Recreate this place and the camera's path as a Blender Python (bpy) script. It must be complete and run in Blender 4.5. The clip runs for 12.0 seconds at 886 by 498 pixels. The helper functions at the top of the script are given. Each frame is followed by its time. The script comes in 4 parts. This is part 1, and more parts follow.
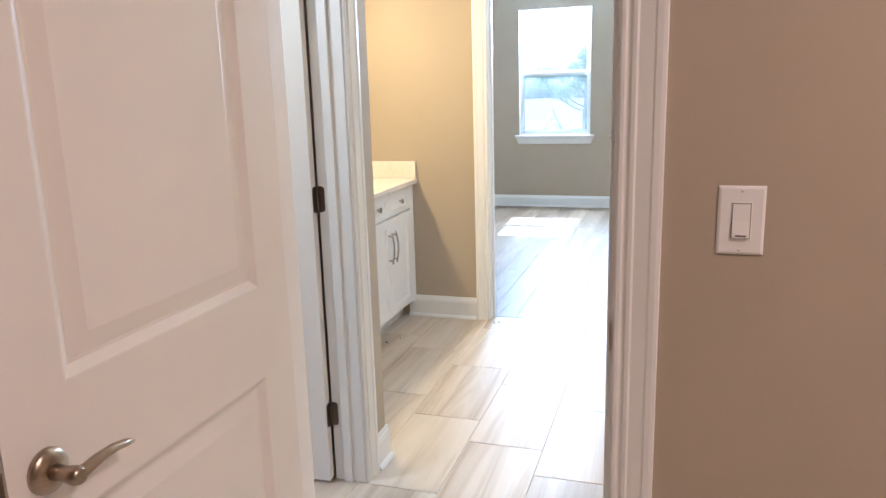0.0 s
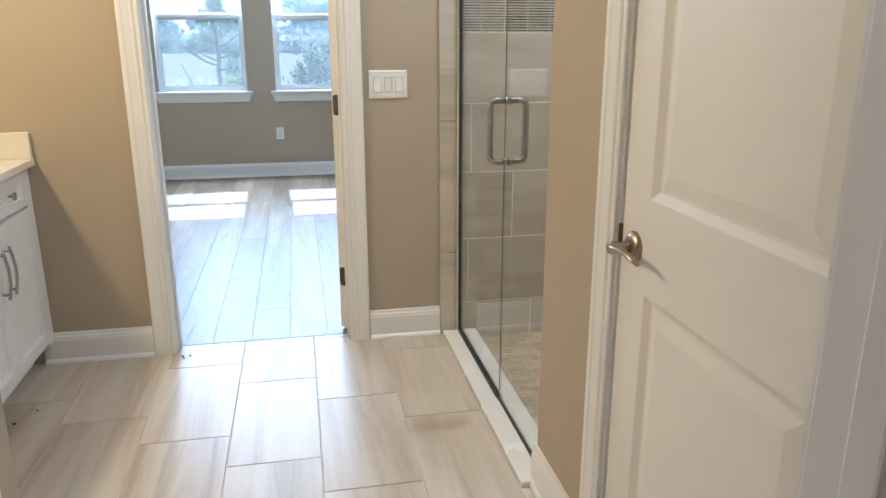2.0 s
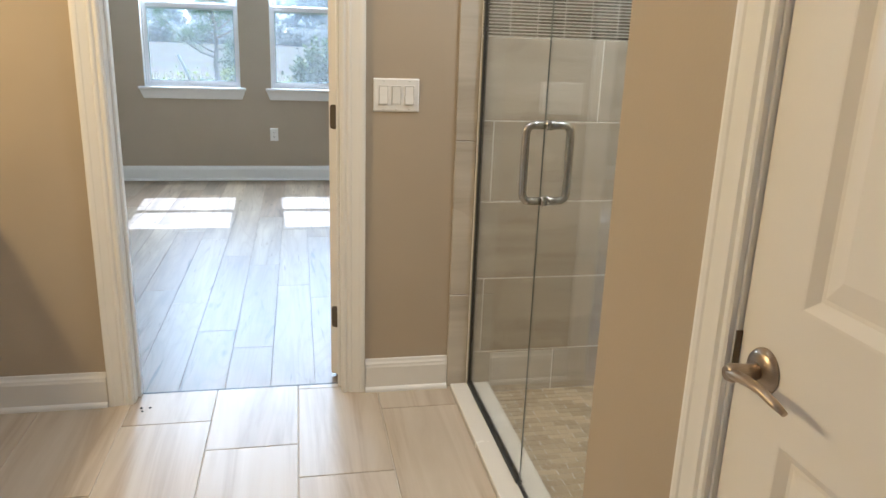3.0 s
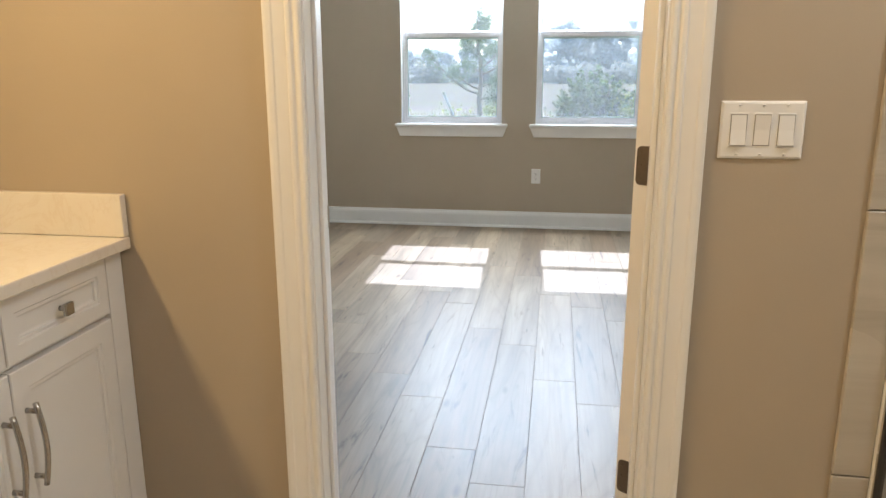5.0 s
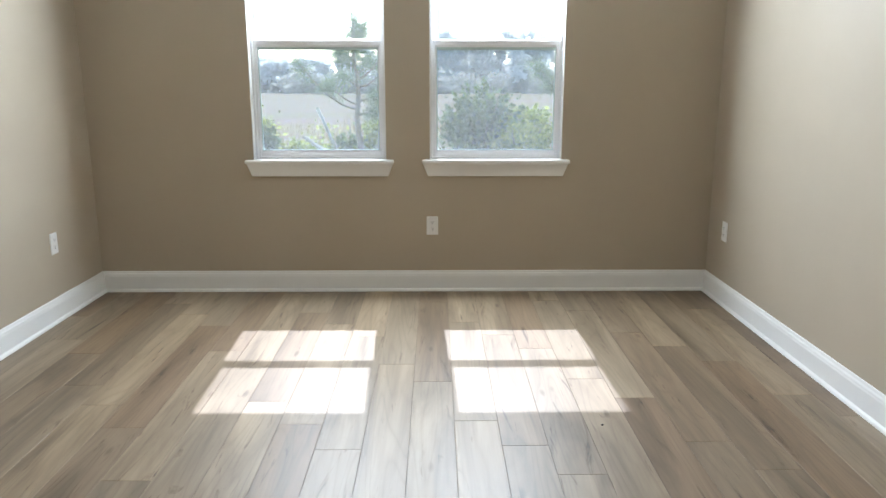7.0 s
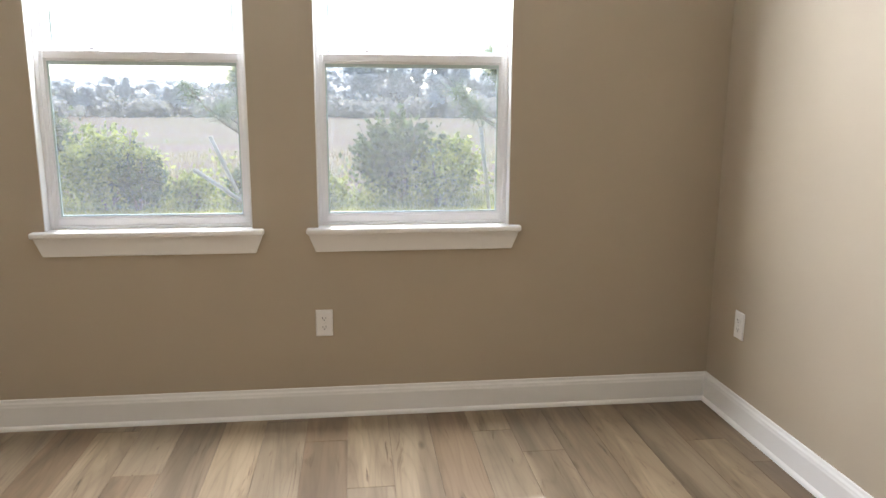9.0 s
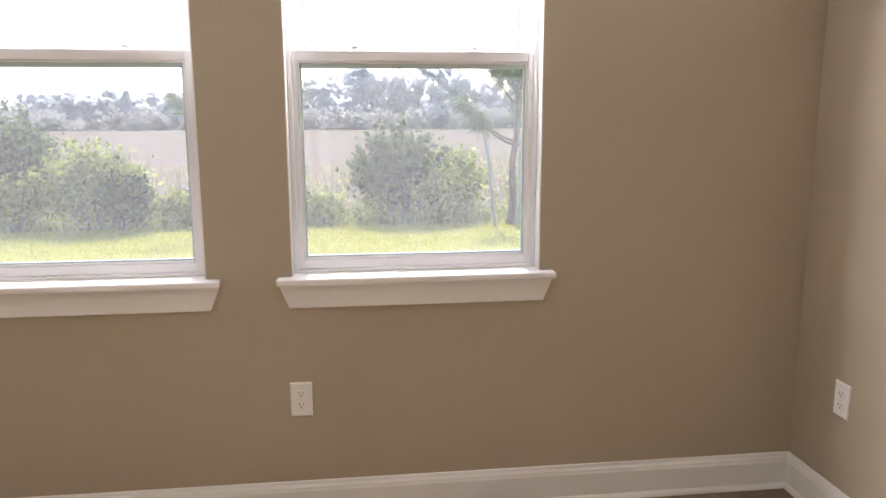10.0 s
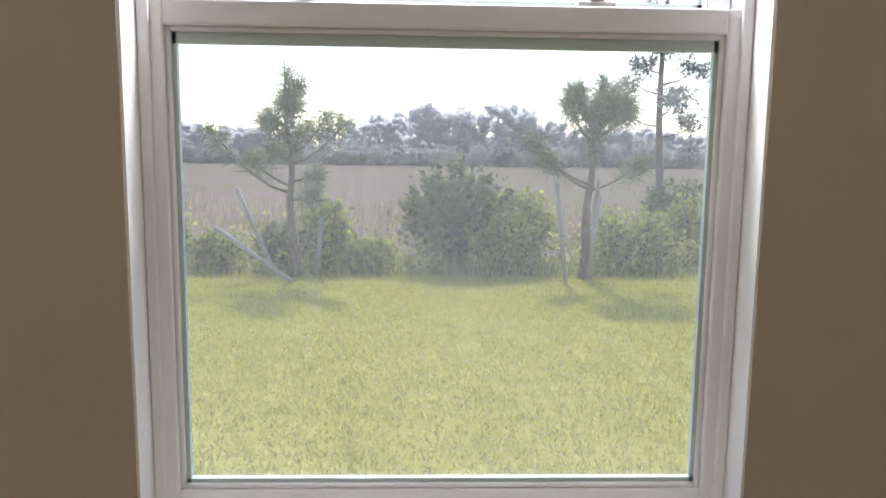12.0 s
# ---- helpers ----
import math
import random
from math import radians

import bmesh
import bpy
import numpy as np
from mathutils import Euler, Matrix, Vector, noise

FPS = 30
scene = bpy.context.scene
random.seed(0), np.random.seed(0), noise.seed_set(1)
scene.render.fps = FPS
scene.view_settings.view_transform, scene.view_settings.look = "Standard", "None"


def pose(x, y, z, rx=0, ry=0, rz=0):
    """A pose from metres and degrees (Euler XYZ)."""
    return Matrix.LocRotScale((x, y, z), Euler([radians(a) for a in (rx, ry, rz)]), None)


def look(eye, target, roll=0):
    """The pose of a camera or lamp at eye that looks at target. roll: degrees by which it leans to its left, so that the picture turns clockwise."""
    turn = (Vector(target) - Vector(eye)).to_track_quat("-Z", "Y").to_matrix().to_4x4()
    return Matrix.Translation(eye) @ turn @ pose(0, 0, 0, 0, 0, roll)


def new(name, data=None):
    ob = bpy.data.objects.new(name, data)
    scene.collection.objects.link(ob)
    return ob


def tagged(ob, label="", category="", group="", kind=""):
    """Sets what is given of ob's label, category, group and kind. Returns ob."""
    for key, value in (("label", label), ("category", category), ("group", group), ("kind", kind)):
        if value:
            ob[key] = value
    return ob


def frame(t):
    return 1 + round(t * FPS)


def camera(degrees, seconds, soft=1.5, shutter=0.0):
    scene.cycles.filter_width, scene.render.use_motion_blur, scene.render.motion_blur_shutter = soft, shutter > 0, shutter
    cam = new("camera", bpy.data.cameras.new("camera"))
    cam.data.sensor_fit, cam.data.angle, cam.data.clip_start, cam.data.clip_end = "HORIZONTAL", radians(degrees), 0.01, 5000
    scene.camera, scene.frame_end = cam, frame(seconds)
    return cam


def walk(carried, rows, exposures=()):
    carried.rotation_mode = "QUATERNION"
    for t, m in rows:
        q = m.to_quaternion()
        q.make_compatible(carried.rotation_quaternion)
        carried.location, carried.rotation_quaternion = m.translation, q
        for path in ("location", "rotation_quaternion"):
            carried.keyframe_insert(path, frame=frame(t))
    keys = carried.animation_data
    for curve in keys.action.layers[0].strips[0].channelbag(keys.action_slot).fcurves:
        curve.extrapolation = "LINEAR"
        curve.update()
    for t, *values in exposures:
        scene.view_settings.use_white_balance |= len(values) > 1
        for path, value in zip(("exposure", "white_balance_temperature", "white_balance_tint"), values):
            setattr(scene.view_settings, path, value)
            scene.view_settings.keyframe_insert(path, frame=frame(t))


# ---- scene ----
cam = camera(62.5, 12.0)
PATH = [
    (0, (0.005, 0.809, 1.406), (-0.59, 2.669, 0.978), -1.6),
    (0.5, (-0.199, 1.142, 1.379), (-0.599, 3.054, 0.948), -1.1),
    (1, (-0.349, 1.387, 1.36), (-0.522, 3.325, 0.899), -1.4),
    (1.5, (-0.466, 1.629, 1.361), (-0.289, 3.56, 0.873), -1.0),
    (2, (-0.463, 1.882, 1.322), (-0.093, 3.769, 0.772), -0.1),
    (2.5, (-0.438, 2.145, 1.338), (-0.048, 4.022, 0.768), 1.2),
    (3, (-0.425, 2.406, 1.341), (-0.043, 4.29, 0.787), 2.0),
    (3.5, (-0.461, 2.639, 1.299), (-0.194, 4.554, 0.786), 2.6),
    (3.7, (-0.459, 2.713, 1.289), (-0.367, 4.648, 0.796), 2.6),
    (5.3, (-0.507, 3.659, 1.258), (-0.805, 5.58, 0.788), -0.1),
    (5.5, (-0.514, 3.81, 1.262), (-0.739, 5.741, 0.791), 0.2),
    (6, (-0.527, 4.185, 1.294), (-0.679, 6.122, 0.828), -0.1),
    (6.5, (-0.610, 4.535, 1.310), (-0.678, 6.482, 0.860), -0.2),
    (7, (-0.626, 4.848, 1.323), (-0.606, 6.797, 0.875), -0.0),
    (7.5, (-0.602, 5.208, 1.345), (-0.478, 7.155, 0.910), 0.3),
    (9.3, (-0.501, 6.532, 1.360), (-0.263, 8.481, 0.983), 0.2),
    (9.5, (-0.501, 6.672, 1.363), (-0.267, 8.623, 0.991), 0.1),
    (10, (-0.449, 7.053, 1.357), (-0.216, 9.007, 1.0), -0.2),
    (10.5, (-0.392, 7.421, 1.361), (-0.175, 9.38, 1.023), -0.0),
    (11, (-0.361, 7.789, 1.376), (-0.177, 9.756, 1.065), 0.1),
    (11.5, (-0.306, 8.148, 1.371), (-0.181, 10.124, 1.086), 0.5),
    (12, (-0.289, 8.474, 1.369), (-0.222, 10.456, 1.110), 0.7),
]
EXPOSURE = [(0.0, 2.88, 4650, 6), (0.5, 2.58, 4550, 6), (1.5, 2.5, 4600, 6), (2.5, 2.22, 4750, 5), (3.7, 2.25, 5350, 7), (5.3, 2.15, 5500, 8), (6.0, 2.15, 5450, 8), (7.0, 2.05, 5700, 7),
            (7.7, 1.95, 5950, 10), (9.3, 2.1, 6300, 16), (10.5, 2.08, 6500, 24), (11.0, 1.65, 6400, 22), (11.5, 1.4, 6350, 20), (12.0, 1.28, 6350, 18)]
walk(cam, [(t, look(eye, target, roll)) for t, eye, target, roll in PATH], EXPOSURE)

# ---- light ----
SUN = Vector((-0.038, 1.0, 1.14)).normalized()
world = bpy.data.worlds.new("sky")
scene.world = world
world.use_nodes = True
wn = world.node_tree
sky = wn.nodes.new("ShaderNodeTexSky")
sky.sky_type = "NISHITA"
sky.sun_disc = False
sky.sun_elevation = math.asin(SUN.z)
sky.sun_rotation = math.atan2(SUN.x, SUN.y)
sky.dust_density = 1.5
sky.air_density = 1.0
wn.nodes["Background"].inputs[1].default_value = 0.15
wn.links.new(sky.outputs[0], wn.nodes["Background"].inputs[0])


def lamp(name, kind, energy, color, m, **more):
    data = bpy.data.lights.new(name, kind)
    data.energy, data.color = energy, color
    ob = new(name, data)
    ob.matrix_world = m
    return ob


sun = lamp("sun", "SUN", 1.6, (1.0, 0.955, 0.95), look(SUN * 40, (0, 0, 0)))
sun.data.angle = radians(0.6)
# light bar over the vanity mirror, and the ceiling light of the hall
vanity_lamp = lamp("vanity_lamp", "AREA", 5.9, (1.0, 0.64, 0.26), pose(-1.95, 4.0, 1.95, 0, -60, 0))
vanity_lamp.data.shape, vanity_lamp.data.size, vanity_lamp.data.size_y = "RECTANGLE", 0.15, 1.2
hall_lamp = lamp("hall_lamp", "AREA", 7.0, (1.0, 0.63, 0.42), pose(1.25, 1.0, 2.70))
hall_lamp.data.shape, hall_lamp.data.size = "DISK", 0.35
# recessed ceiling lights assumed over bathroom and shower; unseen fill added for side-room door
for name, x, y, watt in (("bath_downlight", -0.45, 3.85, 0.8), ("shower_downlight", 0.68, 4.4, 4.5), ("side_room_fill", -1.55, 2.6, 3.5)):
    can = lamp(name, "AREA", watt, (1.0, 0.89, 0.75), pose(x, y, 2.72))
    can.data.shape, can.data.size = "DISK", 0.15
# lamps added in the heads of the two window openings, standing in for high sky
for wx in (-1.345, -0.251):
    glow = lamp("window_daylight_fill", "AREA", 19.5, (0.95, 0.985, 1.0), pose(wx, 9.562, 2.12, 80, 0, 180))
    glow.data.shape, glow.data.size, glow.data.size_y = "RECTANGLE", 0.74, 0.22

# ---- materials ----


def mat(name, color=(0.5, 0.5, 0.5), rough=0.5, metal=0.0):
    m = bpy.data.materials.new(name)
    m.use_nodes = True
    b = m.node_tree.nodes["Principled BSDF"]
    b.inputs["Base Color"].default_value = (*color, 1)
    b.inputs["Roughness"].default_value = rough
    b.inputs["Metallic"].default_value = metal
    return m


def node(m, kind, **sets):
    n = m.node_tree.nodes.new(kind)
    for k, v in sets.items():
        n.inputs[k.replace("_", " ")].default_value = v
    return n


def link(m, a, b):
    m.node_tree.links.new(a, b)


def coords(m, scale=(1, 1, 1), shift=False, kind="Object"):
    """Object coordinates, stretched; shift moves the pattern from piece to piece."""
    tc = node(m, "ShaderNodeTexCoord")
    mp = node(m, "ShaderNodeMapping")
    mp.inputs["Scale"].default_value = scale
    src = tc.outputs[kind]
    if shift:
        oi = node(m, "ShaderNodeObjectInfo")
        mul = node(m, "ShaderNodeVectorMath")
        mul.operation = "MULTIPLY_ADD"
        link(m, oi.outputs["Random"], mul.inputs[0])
        mul.inputs[1].default_value = (37.0, 53.0, 11.0)
        link(m, src, mul.inputs[2])
        src = mul.outputs[0]
    link(m, src, mp.inputs["Vector"])
    return mp.outputs["Vector"]


def ramp(m, fac, stops):
    r = node(m, "ShaderNodeValToRGB")
    els = r.color_ramp.elements
    while len(els) < len(stops):
        els.new(0.5)
    for e, (p, c) in zip(els, stops):
        e.position, e.color = p, (*c, 1)
    link(m, fac, r.inputs["Fac"])
    return r.outputs["Color"]


def noise_tex(m, vec, scale, detail=4.0, rough=0.55, dist=0.0):
    n = node(m, "ShaderNodeTexNoise", Scale=scale, Detail=detail, Roughness=rough, Distortion=dist)
    link(m, vec, n.inputs["Vector"])
    return n.outputs["Fac"]


def mix(m, fac, a, b, blend="MIX"):
    x = node(m, "ShaderNodeMix")
    x.data_type, x.blend_type = "RGBA", blend
    for src, sock in ((fac, x.inputs[0]), (a, x.inputs[6]), (b, x.inputs[7])):
        if hasattr(src, "is_linked"):
            link(m, src, sock)
        elif sock == x.inputs[0]:
            sock.default_value = src
        else:
            sock.default_value = (*src, 1)
    return x.outputs[2]


def bsdf(m):
    return m.node_tree.nodes["Principled BSDF"]


def bump(m, height, strength=0.2, distance=0.002):
    b = node(m, "ShaderNodeBump", Strength=strength, Distance=distance)
    link(m, height, b.inputs["Height"])
    link(m, b.outputs["Normal"], bsdf(m).inputs["Normal"])


def painted(name, color, rough, grain=160.0, strength=0.12, vary=0.05):
    m = mat(name, color, rough)
    v = coords(m)
    lo = [c * (1 - vary) for c in color]
    hi = [min(c * (1 + vary), 0.9) for c in color]
    link(m, ramp(m, noise_tex(m, v, 1.7, 5), ((0.3, lo), (0.7, hi))), bsdf(m).inputs["Base Color"])
    r = node(m, "ShaderNodeMapRange")
    r.inputs["To Min"].default_value, r.inputs["To Max"].default_value = rough - 0.06, rough + 0.08
    link(m, noise_tex(m, v, 6.0, 4), r.inputs["Value"])
    link(m, r.outputs[0], bsdf(m).inputs["Roughness"])
    bump(m, noise_tex(m, v, grain, 3), strength, 0.001)
    return m


WALL = painted("beige_wall_paint", (0.43, 0.365, 0.275), 0.62, 140.0, 0.25, 0.03)
CEIL = painted("ceiling_paint", (0.78, 0.77, 0.74), 0.8, 90.0, 0.4, 0.03)
TRIM = painted("white_trim_paint", (0.80, 0.79, 0.77), 0.34, 60.0, 0.05, 0.025)
DOOR = painted("white_door_paint", (0.78, 0.75, 0.71), 0.36, 75.0, 0.08, 0.03)
CABINET = painted("white_cabinet_paint", (0.78, 0.78, 0.78), 0.3, 60.0, 0.04, 0.02)
VINYL = painted("white_vinyl", (0.80, 0.80, 0.81), 0.3, 40.0, 0.03, 0.02)
PLASTIC = painted("white_plastic", (0.80, 0.79, 0.77), 0.28, 30.0, 0.02, 0.02)
SLOT = mat("dark_slot", (0.02, 0.02, 0.02), 0.6)
GAP = mat("grey_gap", (0.22, 0.20, 0.18), 0.6)
RUBBER = mat("dark_seal", (0.03, 0.03, 0.03), 0.5)


def brushed(name, color, rough):
    m = mat(name, color, rough, 1.0)
    v = coords(m, (1, 1, 14))
    n = noise_tex(m, v, 60.0, 3)
    link(m, ramp(m, n, ((0.3, [c * 0.8 for c in color]), (0.75, color))), bsdf(m).inputs["Base Color"])
    bump(m, n, 0.08, 0.0005)
    return m


NICKEL = brushed("satin_nickel", (0.46, 0.38, 0.30), 0.30)
STEEL = brushed("brushed_steel", (0.50, 0.49, 0.47), 0.25)
HINGE = brushed("hinge_metal", (0.16, 0.13, 0.105), 0.4)


def quartz():
    m = mat("cream_quartz", (0.75, 0.70, 0.62), 0.22)
    v = coords(m)
    base = ramp(m, noise_tex(m, v, 3.0, 6, 0.6, 0.6), ((0.35, (0.76, 0.71, 0.63)), (0.6, (0.80, 0.76, 0.69))))
    vein = ramp(m, noise_tex(m, v, 5.0, 8, 0.62, 2.2), ((0.47, (1, 1, 1)), (0.5, (0.78, 0.68, 0.55)), (0.53, (1, 1, 1))))
    link(m, mix(m, 0.2, base, vein, "MULTIPLY"), bsdf(m).inputs["Base Color"])
    return m


QUARTZ = quartz()
MARBLE = painted("cream_marble", (0.76, 0.73, 0.67), 0.25, 30.0, 0.03, 0.05)


def streaky_tile(name, along, dark, mid, light, rough=0.3):
    """Porcelain with long soft stone streaks."""
    m = mat(name, mid, rough)
    s = (9.0, 0.55, 9.0) if along == "y" else (0.55, 9.0, 9.0)
    v = coords(m, s, True)
    n = noise_tex(m, v, 1.0, 7, 0.6, 0.8)
    n2 = noise_tex(m, coords(m, (1, 1, 1), True), 1.6, 3)
    c = ramp(m, n, ((0.28, dark), (0.5, mid), (0.72, light)))
    c = mix(m, 0.5, c, ramp(m, n2, ((0.3, (0.86, 0.84, 0.80)), (0.7, (1.0, 1.0, 1.0)))), "MULTIPLY")
    oi = node(m, "ShaderNodeObjectInfo")
    c = mix(m, 0.6, c, ramp(m, oi.outputs["Random"], ((0.0, (0.86, 0.84, 0.81)), (1.0, (1.0, 0.99, 0.97)))), "MULTIPLY")
    link(m, c, bsdf(m).inputs["Base Color"])
    r = node(m, "ShaderNodeMapRange")
    r.inputs["To Min"].default_value, r.inputs["To Max"].default_value = rough - 0.07, rough + 0.12
    link(m, n2, r.inputs["Value"])
    link(m, r.outputs[0], bsdf(m).inputs["Roughness"])
    bump(m, n, 0.05, 0.001)
    return m


TILE = streaky_tile("floor_tile", "y", (0.36, 0.28, 0.195), (0.55, 0.48, 0.39), (0.64, 0.58, 0.50), 0.40)
WTILE = streaky_tile("shower_wall_tile", "x", (0.40, 0.36, 0.30), (0.52, 0.48, 0.41), (0.60, 0.56, 0.49), 0.24)
GROUT = painted("grout", (0.66, 0.61, 0.53), 0.85, 220.0, 0.4, 0.08)
WGROUT = painted("light_grout", (0.82, 0.81, 0.78), 0.8, 220.0, 0.3, 0.05)


def wood_floor():
    m = mat("wood_plank", (0.25, 0.18, 0.11), 0.3)
    oi = node(m, "ShaderNodeObjectInfo")
    fine = noise_tex(m, coords(m, (120.0, 3.0, 1.0), True), 1.0, 4)
    n = noise_tex(m, coords(m, (8.0, 0.8, 1.0), True), 1.0, 7, 0.58, 0.9)
    grain = ramp(m, n, ((0.28, (0.135, 0.098, 0.060)), (0.43, (0.205, 0.155, 0.100)), (0.58, (0.275, 0.212, 0.140)), (0.76, (0.35, 0.277, 0.19))))
    tone = ramp(m, oi.outputs["Random"], ((0.0, (0.76, 0.67, 0.585)), (0.3, (0.82, 0.80, 0.78)), (0.65, (1.0, 0.99, 0.97)), (1.0, (1.14, 1.10, 1.04))))
    c = mix(m, 1.0, grain, tone, "MULTIPLY")
    # arched growth rings as contour lines of a slow field
    slow = noise_tex(m, coords(m, (5.0, 0.42, 1.0), True), 1.0, 2, 0.45, 0.3)
    ring = node(m, "ShaderNodeMath")
    ring.operation = "MULTIPLY"
    ring.inputs[1].default_value = 17.0
    link(m, slow, ring.inputs[0])
    saw = node(m, "ShaderNodeMath")
    saw.operation = "PINGPONG"
    saw.inputs[1].default_value = 0.5
    link(m, ring.outputs[0], saw.inputs[0])
    c = mix(m, 0.32, c, ramp(m, saw.outputs[0], ((0.0, (0.55, 0.50, 0.44)), (0.13, (0.88, 0.86, 0.83)), (0.3, (1, 1, 1)))), "MULTIPLY")
    # dark checks and mineral streaks
    check = noise_tex(m, coords(m, (15.0, 1.5, 1.0), True), 1.0, 5, 0.62, 1.8)
    c = mix(m, 0.8, c, ramp(m, check, ((0.30, (0.15, 0.10, 0.07)), (0.335, (0.60, 0.52, 0.44)), (0.40, (1, 1, 1)))), "MULTIPLY")
    knot = node(m, "ShaderNodeTexVoronoi", Scale=1.0)
    link(m, coords(m, (5.5, 1.7, 1.0), True), knot.inputs["Vector"])
    k = ramp(m, knot.outputs["Distance"], ((0.0, (0.15, 0.10, 0.07)), (0.035, (0.42, 0.33, 0.25)), (0.085, (1, 1, 1))))
    c = mix(m, 0.75, c, k, "MULTIPLY")
    c = mix(m, 0.2, c, ramp(m, fine, ((0.35, (0.7, 0.66, 0.62)), (0.6, (1, 1, 1)))), "MULTIPLY")
    link(m, c, bsdf(m).inputs["Base Color"])
    r = node(m, "ShaderNodeMapRange")
    r.inputs["To Min"].default_value, r.inputs["To Max"].default_value = 0.38, 0.52
    link(m, n, r.inputs["Value"])
    link(m, r.outputs[0], bsdf(m).inputs["Roughness"])
    bump(m, fine, 0.05, 0.0008)
    return m


WOOD = wood_floor()
bsdf(WOOD).inputs["Specular IOR Level"].default_value = 0.62


def clear_glass(name, tint, dust_veil=0.0, boost=1.0):
    m = mat(name)
    t = m.node_tree
    t.nodes.remove(bsdf(m))
    out = t.nodes["Material Output"]
    tr = node(m, "ShaderNodeBsdfTransparent", Color=(*tint, 1))
    gl = node(m, "ShaderNodeBsdfGlossy", Roughness=0.0)
    facing = node(m, "ShaderNodeLayerWeight", Blend=0.5)
    power = node(m, "ShaderNodeMath")
    power.operation = "POWER"
    power.inputs[1].default_value = 5.0
    link(m, facing.outputs["Facing"], power.inputs[0])
    mu = node(m, "ShaderNodeMath")
    mu.operation = "MULTIPLY_ADD"
    mu.inputs[1].default_value, mu.inputs[2].default_value = 0.96 * boost, 0.04 * boost
    link(m, power.outputs[0], mu.inputs[0])
    mx = node(m, "ShaderNodeMixShader")
    link(m, mu.outputs[0], mx.inputs[0])
    link(m, tr.outputs[0], mx.inputs[1])
    link(m, gl.outputs[0], mx.inputs[2])
    last = mx.outputs[0]
    # faint dust film; its strength also stands in for outdoor haze and glare
    if dust_veil:
        film = node(m, "ShaderNodeBsdfTranslucent", Color=(0.85, 0.87, 0.88, 1))
        d = node(m, "ShaderNodeMixShader")
        n = noise_tex(m, coords(m), 4.0, 5)
        r = node(m, "ShaderNodeMapRange")
        r.inputs["To Min"].default_value, r.inputs["To Max"].default_value = dust_veil * 0.6, dust_veil * 1.4
        link(m, n, r.inputs["Value"])
        link(m, r.outputs[0], d.inputs[0])
        link(m, last, d.inputs[1])
        link(m, film.outputs[0], d.inputs[2])
        last = d.outputs[0]
    link(m, last, out.inputs["Surface"])
    return m


PANE = clear_glass("window_glass", (0.95, 0.98, 0.97), 0.05)
SHOWER = clear_glass("shower_glass", (0.975, 0.99, 0.982), 0.0, 1.0)
GLASS_EDGE = mat("glass_edge", (0.09, 0.11, 0.105), 0.3)
SPACER = mat("green_grey_spacer", (0.50, 0.60, 0.58), 0.4)


def leafy(name, dark, light, rough=0.55):
    m = mat(name, light, rough)
    g = node(m, "ShaderNodeNewGeometry")
    c = ramp(m, g.outputs["Random Per Island"], ((0.0, dark), (0.6, light), (1.0, [min(x * 1.35, 1) for x in light])))
    link(m, c, bsdf(m).inputs["Base Color"])
    b = bsdf(m)
    b.inputs["Specular IOR Level"].default_value = 0.08
    tr = node(m, "ShaderNodeBsdfTranslucent")
    link(m, c, tr.inputs["Color"])
    mx = node(m, "ShaderNodeMixShader")
    mx.inputs[0].default_value = 0.6
    link(m, b.outputs[0], mx.inputs[1])
    link(m, tr.outputs[0], mx.inputs[2])
    link(m, mx.outputs[0], m.node_tree.nodes["Material Output"].inputs["Surface"])
    return m


LEAF_DARK = leafy("dark_shrub_leaves", (0.025, 0.045, 0.025), (0.12, 0.16, 0.07))
LEAF_LIGHT = leafy("light_shrub_leaves", (0.09, 0.125, 0.035), (0.32, 0.34, 0.10))
NEEDLE = leafy("pine_needles", (0.05, 0.085, 0.045), (0.14, 0.19, 0.10))
# needles of the tall pine, greyed in colour to stand for haze
HAZE_TINTED_PINE = leafy("haze_tinted_pine_needles", (0.16, 0.19, 0.16), (0.26, 0.29, 0.25))
# distance haze is put into these pale colours; scrub darker to offset its sunlight
FARLEAF_HAZED = leafy("far_tree_leaves_hazed", (0.50, 0.505, 0.49), (0.60, 0.60, 0.585), 0.9)
FARSCRUB_HAZED = leafy("far_scrub_leaves_hazed", (0.20, 0.20, 0.18), (0.25, 0.25, 0.225), 0.9)
REED = leafy("dry_reeds", (0.16, 0.13, 0.07), (0.30, 0.25, 0.14))
BLADE = leafy("lawn_blades", (0.22, 0.235, 0.035), (0.42, 0.40, 0.09))


def bark_mat():
    m = mat("grey_brown_bark", (0.16, 0.12, 0.09), 0.85)
    n = noise_tex(m, coords(m, (14, 14, 3)), 2.0, 6)
    link(m, ramp(m, n, ((0.3, (0.07, 0.05, 0.04)), (0.7, (0.22, 0.17, 0.13)))), bsdf(m).inputs["Base Color"])
    bump(m, n, 0.6, 0.01)
    return m


BARK = bark_mat()
POLE = painted("weathered_stake", (0.30, 0.27, 0.22), 0.8, 40.0, 0.4, 0.25)


